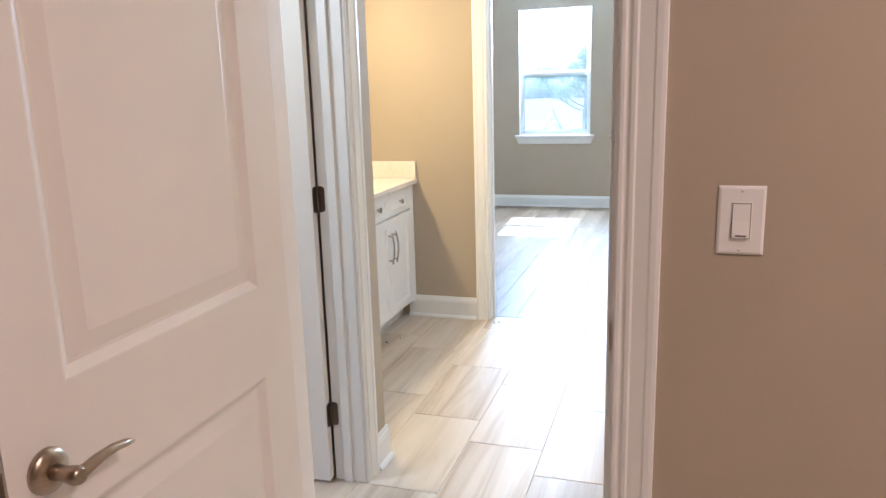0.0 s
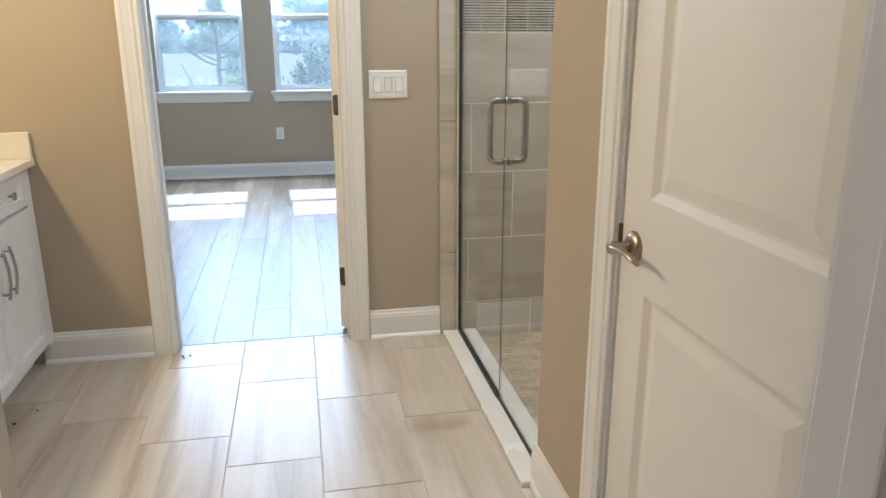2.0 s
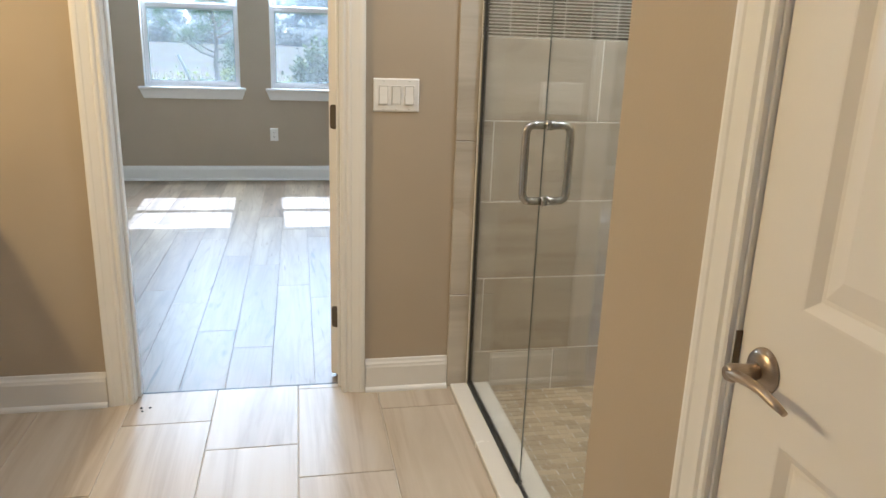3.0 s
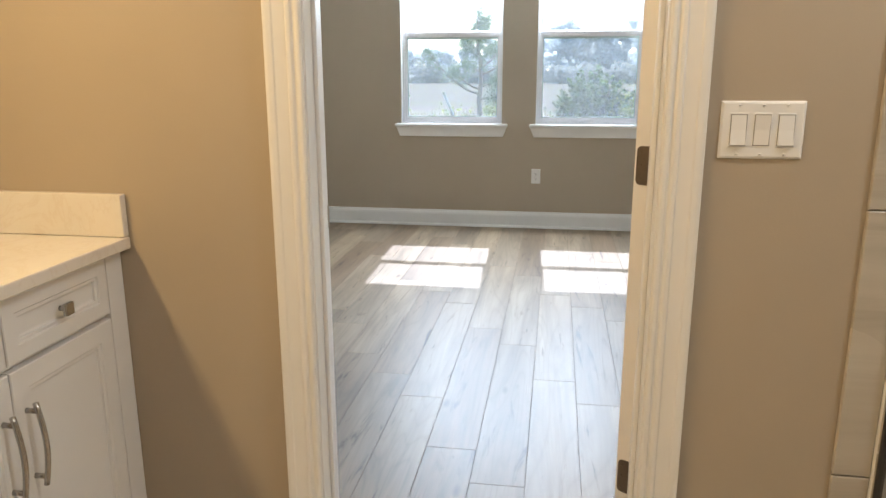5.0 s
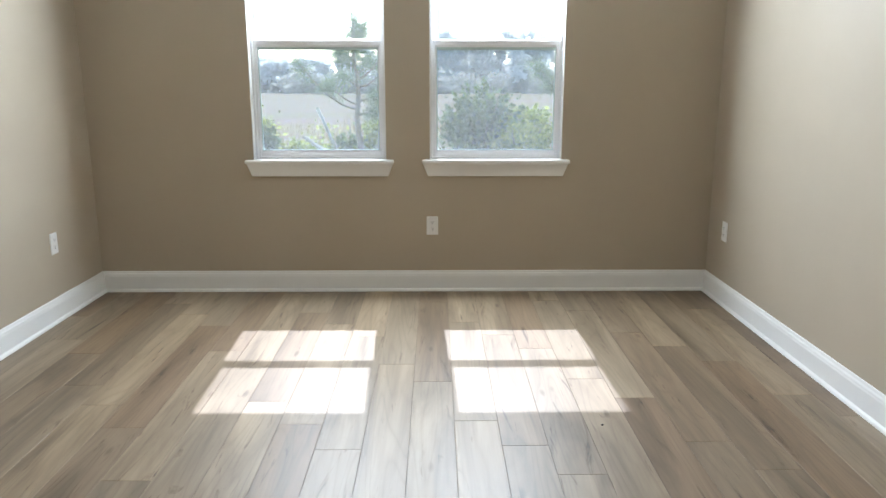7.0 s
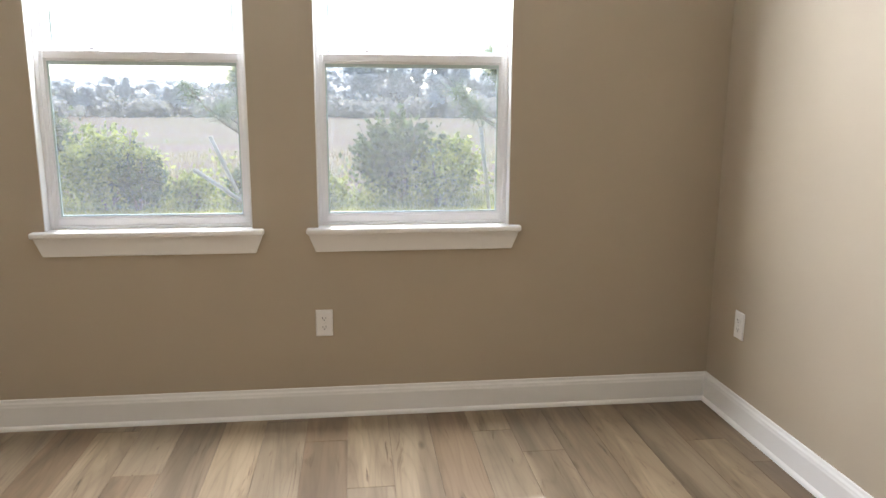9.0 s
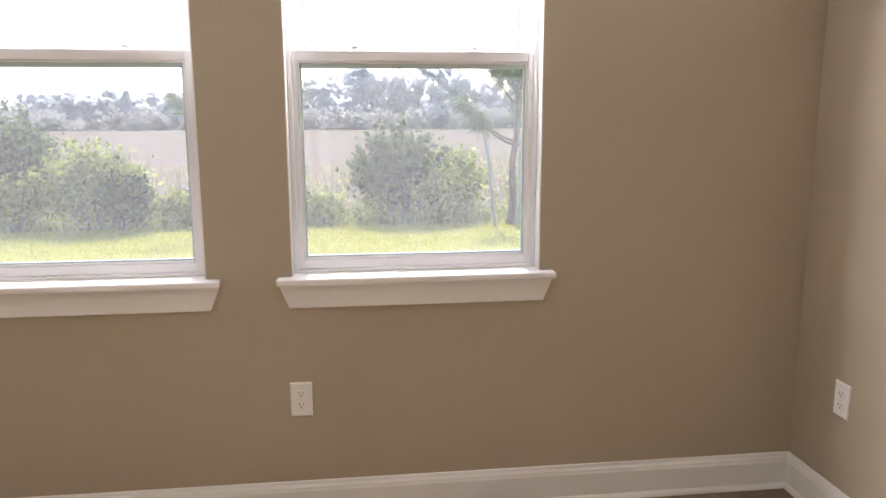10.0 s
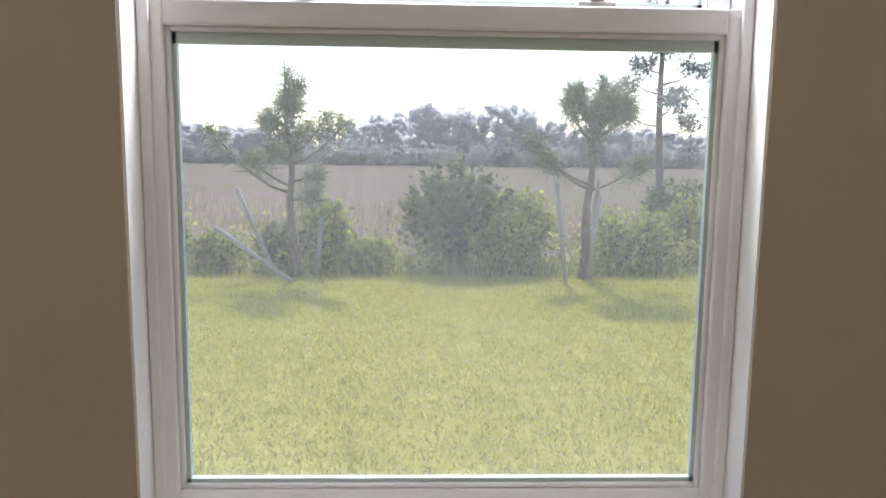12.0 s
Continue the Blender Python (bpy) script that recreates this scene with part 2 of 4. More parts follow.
def ground_mat():
    m = mat("lawn_and_marsh", (0.2, 0.22, 0.06), 0.9)
    v = coords(m)
    lawn = ramp(m, noise_tex(m, v, 3.5, 8, 0.7), ((0.3, (0.25, 0.25, 0.045)), (0.55, (0.35, 0.335, 0.07)), (0.75, (0.42, 0.39, 0.12))))
    marsh = ramp(m, noise_tex(m, coords(m, (0.05, 0.45, 1)), 1.0, 8, 0.65), ((0.32, (0.085, 0.08, 0.045)), (0.45, (0.13, 0.12, 0.065)), (0.55, (0.15, 0.108, 0.09)), (0.72, (0.17, 0.13, 0.11))))
    sep = node(m, "ShaderNodeSeparateXYZ")
    link(m, v, sep.inputs[0])
    mr = node(m, "ShaderNodeMapRange")
    mr.inputs["From Min"].default_value, mr.inputs["From Max"].default_value = 18.9, 19.9
    link(m, sep.outputs["Y"], mr.inputs["Value"])
    link(m, mix(m, mr.outputs[0], lawn, marsh), bsdf(m).inputs["Base Color"])
    bump(m, noise_tex(m, v, 30.0, 6), 0.6, 0.03)
    return m


GROUND = ground_mat()
bsdf(GROUND).inputs["Specular IOR Level"].default_value = 0.03

# ---- mesh helpers ----


def box(bm, x0, x1, y0, y1, z0, z1):
    v = [bm.verts.new((x, y, z)) for z in (z0, z1) for y in (y0, y1) for x in (x0, x1)]
    for f in ((0, 2, 3, 1), (4, 5, 7, 6), (0, 1, 5, 4), (2, 6, 7, 3), (0, 4, 6, 2), (1, 3, 7, 5)):
        bm.faces.new([v[i] for i in f])
    return v


def boxes(*dims):
    bm = bmesh.new()
    for d in dims:
        box(bm, *d)
    return bm


def round_box(bm, dims, r=0.003, seg=2):
    tmp = bmesh.new()
    box(tmp, *dims)
    bmesh.ops.bevel(tmp, geom=tmp.edges[:], offset=r, segments=seg, affect="EDGES", profile=0.5)
    me = bpy.data.meshes.new("tmp")
    tmp.to_mesh(me)
    tmp.free()
    bm.from_mesh(me)
    bpy.data.meshes.remove(me)
    return bm


def rbox(*dims, r=0.003, seg=2):
    return round_box(bmesh.new(), dims, r, seg)


def sweep(bm, prof, p0, p1, U, V):
    """A profile of (u, v) points carried along a straight line."""
    p0, p1, U, V = Vector(p0), Vector(p1), Vector(U), Vector(V)
    ends = [[bm.verts.new(p + U * u + V * v) for u, v in prof] for p in (p0, p1)]
    n = len(prof)
    for i in range(n):
        bm.faces.new((ends[0][i], ends[0][(i + 1) % n], ends[1][(i + 1) % n], ends[1][i]))
    bm.faces.new(ends[0])
    bm.faces.new(ends[1])
    return bm


def tube(bm, pts, radii, seg=12, flat=1.0, caps=True):
    """A round bar along a line of points; flat squeezes it upwards."""
    pts = [Vector(p) for p in pts]
    rings = []
    side = None
    for i, p in enumerate(pts):
        d = (pts[min(i + 1, len(pts) - 1)] - pts[max(i - 1, 0)]).normalized()
        if side is None:
            side = d.cross(Vector((0.13, 0.21, 1))).normalized()
        else:
            side = (side - d * side.dot(d)).normalized()
        up = d.cross(side)
        r = radii[i] if isinstance(radii, (list, tuple)) else radii
        rings.append([bm.verts.new(p + side * (r * math.cos(a)) + up * (r * flat * math.sin(a))) for a in [math.tau * k / seg for k in range(seg)]])
    for a, b in zip(rings, rings[1:]):
        for k in range(seg):
            f = bm.faces.new((a[k], a[(k + 1) % seg], b[(k + 1) % seg], b[k]))
            f.smooth = True
    if caps:
        bm.faces.new(rings[0])
        bm.faces.new(rings[-1])
    return bm


def lathe(bm, prof, origin, axis, seg=24):
    """A turned piece: (radius, along) points about an axis."""
    a = Vector(axis).normalized()
    s = a.orthogonal().normalized()
    t = a.cross(s)
    rings = [[bm.verts.new(Vector(origin) + a * h + (s * math.cos(q) + t * math.sin(q)) * r) for q in [math.tau * k / seg for k in range(seg)]] for r, h in prof]
    for p, q in zip(rings, rings[1:]):
        for k in range(seg):
            f = bm.faces.new((p[k], p[(k + 1) % seg], q[(k + 1) % seg], q[k]))
            f.smooth = True
    bm.faces.new(rings[0])
    bm.faces.new(rings[-1])
    return bm


def part(name, bm, material, parent=None, label="", fix=True):
    """Links a bmesh as one mesh object, under a thing or under a part."""
    if fix:
        bmesh.ops.recalc_face_normals(bm, faces=bm.faces[:])
    me = bpy.data.meshes.new(name)
    bm.to_mesh(me)
    bm.free()
    me.materials.append(material)
    ob = new(name, me)
    ob.parent = parent
    return tagged(ob, label)


def thing(name, m=None, label="", category="", group="", kind=""):
    ob = new(name)
    ob.empty_display_size = 0.1
    if m:
        ob.matrix_world = m
    return tagged(ob, label, category, group, kind)


def setting(name, bm, material, label, category):
    return tagged(part(name, bm, material), label, category, kind="structure")


# ---- plan ----
CEILING = 2.74
BATH_Y, BED_Y0, BED_Y1 = 5.02, 5.14, 9.41
BED_X0, BED_X1 = -2.765, 1.12
HALL_Y0, HALL_Y1 = 2.19, 2.31
SIDE_X = 0.20
WIN = ((-1.757, -0.932), (-0.662, 0.160))
STOOL, WINTOP = 0.848, 2.26
DOORTOP = 2.05

setting("wall_window", boxes((BED_X0 - 0.15, WIN[0][0], 9.41, 9.57, -0.3, CEILING), (WIN[0][1], WIN[1][0], 9.41, 9.57, -0.3, CEILING),
                             (WIN[1][1], BED_X1 + 0.15, 9.41, 9.57, -0.3, CEILING),
                             *[(a, b, 9.41, 9.57, -0.3, STOOL - 0.03) for a, b in WIN], *[(a, b, 9.41, 9.57, WINTOP, CEILING) for a, b in WIN]),
        WALL, "beige painted bedroom wall with two window openings", "wall")
setting("wall_bedroom_west", boxes((BED_X0 - 0.15, BED_X0, 5.02, 9.41, -0.05, CEILING)), WALL, "plain beige painted bedroom side wall", "wall")
setting("wall_bedroom_east", boxes((BED_X1, BED_X1 + 0.15, 5.14, 9.41, -0.05, CEILING)), WALL, "plain beige painted bedroom side wall", "wall")
setting("wall_bath_bedroom", boxes((BED_X0, -1.058, BATH_Y, BED_Y0, -0.05, CEILING), (-0.262, 1.25, BATH_Y, BED_Y0, -0.05, CEILING),
                                   (-1.058, -0.262, BATH_Y, BED_Y0, DOORTOP + 0.018, CEILING)), WALL, "beige painted wall between bathroom and bedroom", "wall")
setting("wall_vanity", boxes((-2.17, -2.05, 2.31, 5.02, -0.05, CEILING)), WALL, "beige painted wall behind the vanity", "wall")
setting("wall_alcove", boxes((-2.05, -1.15, 3.13, 3.24, -0.05, CEILING)), WALL, "beige painted wall beside the vanity alcove", "wall")
setting("wall_corridor_west", boxes((-1.15, -1.03, 3.058, 3.24, -0.05, CEILING), (-1.15, -1.03, HALL_Y1, 2.40, -0.05, CEILING),
                                    (-1.15, -1.03, 2.40, 3.058, DOORTOP + 0.018, CEILING)), WALL, "short beige wall with a narrow doorway", "wall")
setting("wall_corridor_east", boxes((SIDE_X, 0.32, HALL_Y1, 2.532, -0.05, CEILING), (SIDE_X, 0.32, 3.318, 3.77, -0.05, CEILING),
                                    (SIDE_X, 0.32, 2.532, 3.318, DOORTOP + 0.018, CEILING)), WALL, "beige painted wall beside the shower", "wall")
setting("wall_closet", boxes((0.32, 1.25, 3.65, 3.77, -0.08, CEILING), (1.13, 1.25, 3.77, 5.02, -0.08, CEILING), (1.13, 1.25, HALL_Y1, 3.65, -0.05, CEILING)),
        WALL, "plain painted walls closing closet and shower", "wall")
setting("wall_hall", boxes((-1.75, -0.854, HALL_Y0, HALL_Y1, -0.05, CEILING), (-0.082, 1.9, HALL_Y0, HALL_Y1, -0.05, CEILING),
                           (-0.854, -0.082, HALL_Y0, HALL_Y1, DOORTOP + 0.018, CEILING)), WALL, "beige painted wall with a light switch", "wall")
setting("wall_hall_rear", boxes((-1.87, -1.75, -1.4, HALL_Y1, -0.05, CEILING), (1.9, 2.02, -1.4, HALL_Y1, -0.05, CEILING), (-1.87, 2.02, -1.52, -1.4, -0.05, CEILING)),
        WALL, "plain beige walls around the hall", "wall")
setting("ceiling", boxes((-2.95, 2.05, -1.55, 9.6, CEILING, CEILING + 0.12)), CEIL, "flat white painted ceiling", "ceiling")
setting("roof", boxes((-3.4, 2.5, -2.0, 9.95, CEILING + 0.13, CEILING + 0.3)), CEIL, "plain roof slab with eaves", "roof")

# ---- trim ----
CASE = [(0, 0), (0, 0.009), (0.004, 0.012), (0.010, 0.012), (0.014, 0.009), (0.018, 0.009), (0.023, 0.014), (0.030, 0.015), (0.034, 0.012), (0.038, 0.0125),
        (0.060, 0.016), (0.064, 0.0185), (0.074, 0.0195), (0.081, 0.0185), (0.083, 0.016), (0.083, 0)]
BASE = [(0, 0), (0, 0.026), (0.006, 0.0255), (0.012, 0.023), (0.017, 0.018), (0.019, 0.0145), (0.100, 0.0145), (0.108, 0.0125), (0.114, 0.012), (0.122, 0.0075), (0.131, 0.006), (0.134, 0.004), (0.134, 0)]


def baseboard(runs):
    for p0, p1, V in runs:
        bm = sweep(bmesh.new(), BASE, p0, p1, (0, 0, 1), V)
        setting("baseboard", bm, TRIM, "white painted baseboard with shoe moulding", "baseboard")


baseboard([((BED_X0, 9.41, 0), (BED_X1, 9.41, 0), (0, -1, 0)), ((BED_X0, 5.14, 0), (BED_X0, 9.41, 0), (1, 0, 0)), ((BED_X1, 5.14, 0), (BED_X1, 9.41, 0), (-1, 0, 0)),
           ((BED_X0, 5.14, 0), (-1.131, 5.14, 0), (0, 1, 0)), ((-0.189, 5.14, 0), (BED_X1, 5.14, 0), (0, 1, 0)),
           ((-1.57, 5.02, 0), (-1.131, 5.02, 0), (0, -1, 0)), ((-0.189, 5.02, 0), (0.134, 5.02, 0), (0, -1, 0)),
           ((-1.03, 3.131, 0), (-1.03, 3.255, 0), (1, 0, 0)), ((SIDE_X, 3.405, 0), (SIDE_X, 3.78, 0), (-1, 0, 0)),
           ((0.0, 2.19, 0), (1.9, 2.19, 0), (0, -1, 0))])


def door_frame(label, along, a, b, n0, n1, sides, stop):
    """Jambs, stops and casings of a doorway from a to b along an axis, through a wall from n0 to n1."""
    def P(u, n, z):
        return (u, n, z) if along == "x" else (n, u, z)

    def bx(u0, u1, m0, m1, z0, z1, r=0.002):
        lo, hi = P(u0, m0, z0), P(u1, m1, z1)
        return rbox(min(lo[0], hi[0]), max(lo[0], hi[0]), min(lo[1], hi[1]), max(lo[1], hi[1]), z0, z1, r=r)
    root = thing("door_frame", None, label, "door frame", kind="structure")
    part("jamb", bx(a - 0.018, a, n0, n1, 0, DOORTOP), TRIM, root)
    part("jamb", bx(b, b + 0.018, n0, n1, 0, DOORTOP), TRIM, root)
    part("head_jamb", bx(a - 0.018, b + 0.018, n0, n1, DOORTOP, DOORTOP + 0.018), TRIM, root)
    s0, s1 = stop
    part("stop", bx(a, a + 0.011, s0, s1, 0, DOORTOP, 0.003), TRIM, root)
    part("stop", bx(b - 0.011, b, s0, s1, 0, DOORTOP, 0.003), TRIM, root)
    for n, out in sides:
        V = P(0, out, 0)
        for u, du in ((a - 0.005, -1), (b + 0.005, 1)):
            bm = sweep(bmesh.new(), CASE, P(u, n, 0), P(u, n, DOORTOP + 0.005), P(du, 0, 0), V)
            part("casing", bm, TRIM, root)
        bm = sweep(bmesh.new(), CASE, P(a - 0.088, n, DOORTOP + 0.006), P(b + 0.088, n, DOORTOP + 0.006), (0, 0, 1), V)
        part("head_casing", bm, TRIM, root)
    return root


door_frame("white painted frame of the bathroom entrance doorway", "x", -0.836, -0.100, HALL_Y0, HALL_Y1, ((HALL_Y0, -1), (HALL_Y1, 1)), (2.229, 2.262))
door_frame("white painted frame of the doorway to the bedroom", "x", -1.040, -0.280, BATH_Y, BED_Y0, ((BATH_Y, -1), (BED_Y0, 1)), (5.068, 5.101))
door_frame("white painted frame of the narrow side doorway", "y", 2.418, 3.040, -1.15, -1.03, ((-1.03, 1),), (-1.111, -1.078))
door_frame("white painted frame of the closed closet door", "y", 2.55, 3.30, SIDE_X, 0.32, ((SIDE_X, -1),), (0.245, 0.278))


# ---- doors ----
def panel_leaf(width, height=2.03, thick=0.035):
    """A two-panel moulded leaf: hinge edge at x = 0, faces at y = 0 and y = thick."""
    bm = bmesh.new()
    s = 0.112
    panels = [(s, width - s, 0.235, 0.815), (s, width - s, 1.005, height - 0.118)]
    xs, zs = [0, s, width - s, width], [0, 0.235, 0.815, 1.005, height - 0.118, height]
    for y, sign in ((0, 1), (thick, -1)):
        g = [[bm.verts.new((x, y, z)) for x in xs] for z in zs]
        for j in range(5):
            for i in range(3):
                if i == 1 and j in (1, 3):
                    q = [g[j][1], g[j][2], g[j + 1][2], g[j + 1][1]]
                    x0, x1, z0, z1 = panels[0 if j == 1 else 1]
                    for ins, dep in ((0.004, 0.0005), (0.020, 0.0105), (0.026, 0.011), (0.058, 0.004)):
                        r = [bm.verts.new((x, y + sign * dep, z)) for x, z in ((x0 + ins, z0 + ins), (x1 - ins, z0 + ins), (x1 - ins, z1 - ins), (x0 + ins, z1 - ins))]
                        for k in range(4):
                            bm.faces.new((q[k], q[(k + 1) % 4], r[(k + 1) % 4], r[k]))
                        q = r
                    bm.faces.new(q)
                else:
                    bm.faces.new((g[j][i], g[j][i + 1], g[j + 1][i + 1], g[j + 1][i]))
    for x0, x1, z0, z1 in ((0, 0, 0, height), (width, width, 0, height)):
        bm.faces.new([bm.verts.new(p) for p in ((x0, 0, z0), (x0, thick, z0), (x0, thick, z1), (x0, 0, z1))])
    for z in (0, height):
        bm.faces.new([bm.verts.new(p) for p in ((0, 0, z), (width, 0, z), (width, thick, z), (0, thick, z))])
    bmesh.ops.remove_doubles(bm, verts=bm.verts[:], dist=0.0002)
    bmesh.ops.recalc_face_normals(bm, faces=bm.faces[:])
    rim = [ed for ed in bm.edges if len(ed.link_faces) == 2 and ed.calc_face_angle() > 1.4 and abs(ed.verts[0].co.x - ed.verts[1].co.x) < 1e-4 and min(ed.verts[0].co.x, width - ed.verts[0].co.x) < 1e-3]
    bmesh.ops.bevel(bm, geom=rim, offset=0.003, segments=2, affect="EDGES", profile=0.5)
    return bm


def lever_set(leaf, x, z, y, out, way):
    """Rose, neck and a waved lever; out is the side that it stands out of, way where the lever points."""
    rose = part("rose", lathe(bmesh.new(), [(0.033, 0), (0.033, 0.004), (0.030, 0.009), (0.022, 0.012), (0.014, 0.014)], (x, y, z), (0, out, 0)), NICKEL, leaf, "round satin nickel rose")
    part("neck", lathe(bmesh.new(), [(0.012, 0.012), (0.011, 0.03), (0.0125, 0.040), (0.014, 0.052), (0.010, 0.060)], (x, y, z), (0, out, 0)), NICKEL, rose)
    pts = [(x - way * 0.008, y + out * 0.050, z), (x + way * 0.010, y + out * 0.052, z + 0.001), (x + way * 0.04, y + out * 0.053, z + 0.006),
           (x + way * 0.07, y + out * 0.052, z + 0.006), (x + way * 0.095, y + out * 0.050, z + 0.001), (x + way * 0.112, y + out * 0.047, z - 0.004)]
    part("lever", tube(bmesh.new(), pts, [0.009, 0.0105, 0.009, 0.008, 0.0075, 0.005], 14, 0.75), NICKEL, rose, "curved satin nickel lever")


def make_door(name, width, m, label, levers=((0, -1), (0.035, 1)), jamb_way=0.0, hinge_z=(0.262, 1.05, 1.84), hinge_y=0.0, thick=0.035):
    root = thing(name, m, label, "door", kind="structure")
    leaf = part("leaf", panel_leaf(width), DOOR, root)
    leaf.location.z = 0.012
    for y, out in levers:
        lever_set(leaf, width - 0.062, 0.898, y, out, -1)
    part("latch_plate", rbox(width - 0.0005, width + 0.0012, 0.005, 0.030, 0.870, 0.927, r=0.0004), NICKEL, leaf)
    for z in hinge_z:
        h = part("hinge", hinge_leaf(thick), HINGE, root, "dark satin hinge")
        h.location = (0, 0, z)
        if jamb_way:
            j = part("jamb_plate", jamb_plate(thick), HINGE, h)
            j.rotation_euler = (0, 0, radians(jamb_way))
    return root


def rounded_plate(bm, pts_fn, w, h, t, r=0.012, seg=5):
    """A thin plate in (a, b) with its far corners rounded, laid out by pts_fn(a, b, c)."""
    prof = [(0, -h / 2)]
    for cx, cy, a0 in ((w - r, -h / 2 + r, -90), (w - r, h / 2 - r, 0)):
        prof += [(cx + r * math.cos(radians(a0 + 90 * k / seg)), cy + r * math.sin(radians(a0 + 90 * k / seg))) for k in range(seg + 1)]
    prof += [(0, h / 2)]
    lo = [bm.verts.new(pts_fn(a, b, 0)) for a, b in prof]
    hi = [bm.verts.new(pts_fn(a, b, t)) for a, b in prof]
    n = len(prof)
    for i in range(n):
        bm.faces.new((lo[i], lo[(i + 1) % n], hi[(i + 1) % n], hi[i]))
    bm.faces.new(lo)
    bm.faces.new(hi)


def hinge_leaf(thick):
    """Leaf on the door's edge and the knuckle at its corner (0, 0)."""
    bm = bmesh.new()
    rounded_plate(bm, lambda a, b, c: (-0.0015 - c * 0.8 + 0.001, a, b), 0.030, 0.089, 0.0022)
    barrel = []
    for k in range(5):
        z0 = -0.0445 + k * 0.0178
        barrel += [(0.0052, z0), (0.0058, z0 + 0.0006), (0.0058, z0 + 0.0170), (0.0052, z0 + 0.0176)]
    lathe(bm, [(0.003, -0.0475), (0.0048, -0.0460)] + barrel + [(0.0048, 0.0462), (0.003, 0.0475)], (-0.002, -0.005, 0), (0, 0, 1), 14)
    for z in (-0.03, 0.0, 0.03):
        lathe(bm, [(0.0035, 0), (0.0028, 0.0008)], (-0.0022, 0.02, z), (-1, 0, 0), 10)
    return bm


def jamb_plate(thick):
    bm = bmesh.new()
    rounded_plate(bm, lambda a, b, c: (-0.0022 - c, a, b), 0.030, 0.089, 0.0022)
    return bm


def strike(x, y, z, m):
    bm = bmesh.new()
    rounded_plate(bm, lambda a, b, c: m @ Vector((c, a - 0.012, b)), 0.034, 0.057, 0.0016, 0.008)
    ob = tagged(part("strike_plate", bm, NICKEL), "satin nickel strike plate on a door jamb", "strike plate")
    hole = boxes((0.0012, 0.0019, -0.006, 0.008, -0.014, 0.014))
    hole.transform(m)
    part("latch_hole", hole, SLOT, ob)
    return ob


# entrance door: hinged on the far left of its doorway, swung right into the hall
make_door("door_1", 0.735, pose(-0.834, 2.186, 0, 0, 0, -90), "white two-panel door standing open, satin nickel lever", jamb_way=90)
# bedroom door: swung far back into the bedroom
d3 = make_door("door_3", 0.752, pose(-0.284, 5.146, 0, 0, 0, 57.5), "white two-panel bedroom door swung wide open", jamb_way=122.5)
# narrow side door, open into the small room
d2 = make_door("door_2", 0.61, pose(-1.156, 3.034, 0, 0, 0, 183), "narrow white two-panel door standing open", jamb_way=90)
# closet door, closed
make_door("door_4", 0.744, pose(0.208, 2.553, 0, 0, 0, 90) @ Matrix.Diagonal((1, -1, 1, 1)), "white two-panel closet door, closed, nickel lever")
strike(0, 0, 0, pose(-0.1005, 2.205, 0.925, 0, 0, 180))

part("lip", rbox(0.1985, 0.216, 3.2955, 3.2995, 0.885, 0.945, r=0.001), HINGE, strike(0, 0, 0, pose(0.214, 3.2995, 0.915, 0, 0, -90)))


strike(0, 0, 0, pose(-1.0395, 5.118, 0.915))

# ---- windows ----
def sash(root, name, x0, x1, z0, z1, y0, y1, rails):
    """A sash of two stiles and two rails round a pane. rails: stile, bottom and top widths."""
    st, rb, rt = rails
    s = part(name, rbox(x0, x0 + st, y0, y1, z0, z1, r=0.003), VINYL, root)
    part("stile", rbox(x1 - st, x1, y0, y1, z0, z1, r=0.003), VINYL, s)
    part("bottom_rail", rbox(x0 + st - 0.001, x1 - st + 0.001, y0 + 0.001, y1 - 0.001, z0, z0 + rb, r=0.003), VINYL, s)
    part("top_rail", rbox(x0 + st - 0.001, x1 - st + 0.001, y0 + 0.001, y1 - 0.001, z1 - rt, z1, r=0.003), VINYL, s)
    gx0, gx1, gz0, gz1, ym = x0 + st, x1 - st, z0 + rb, z1 - rt, (y0 + y1) / 2
    b = 0.007
    for nm, d in (("glazing_bead", (gx0, gx0 + b, y0 + 0.006, y1 - 0.004, gz0, gz1)), ("glazing_bead", (gx1 - b, gx1, y0 + 0.006, y1 - 0.004, gz0, gz1)),
                  ("glazing_bead", (gx0 + b, gx1 - b, y0 + 0.006, y1 - 0.004, gz0, gz0 + b)), ("glazing_bead", (gx0 + b, gx1 - b, y0 + 0.006, y1 - 0.004, gz1 - b, gz1))):
        part(nm, rbox(*d, r=0.002), VINYL, s)
    k, kt = 0.006, 0.015
    sp = bmesh.new()
    for d in ((gx0 + b, gx0 + b + k, ym - 0.004, ym + 0.006, gz0 + b, gz1 - b), (gx1 - b - k, gx1 - b, ym - 0.004, ym + 0.006, gz0 + b, gz1 - b),
              (gx0 + b, gx1 - b, ym - 0.004, ym + 0.006, gz0 + b, gz0 + b + k), (gx0 + b, gx1 - b, ym - 0.004, ym + 0.006, gz1 - b - kt, gz1 - b)):
        box(sp, *d)
    part("spacer", sp, SPACER, s, "grey-green spacer round the double pane")
    pane = part("pane", boxes((gx0 + b, gx1 - b, ym + 0.007, ym + 0.0075, gz0 + b, gz1 - b)), PANE, s)
    pane.visible_shadow = False
    return s


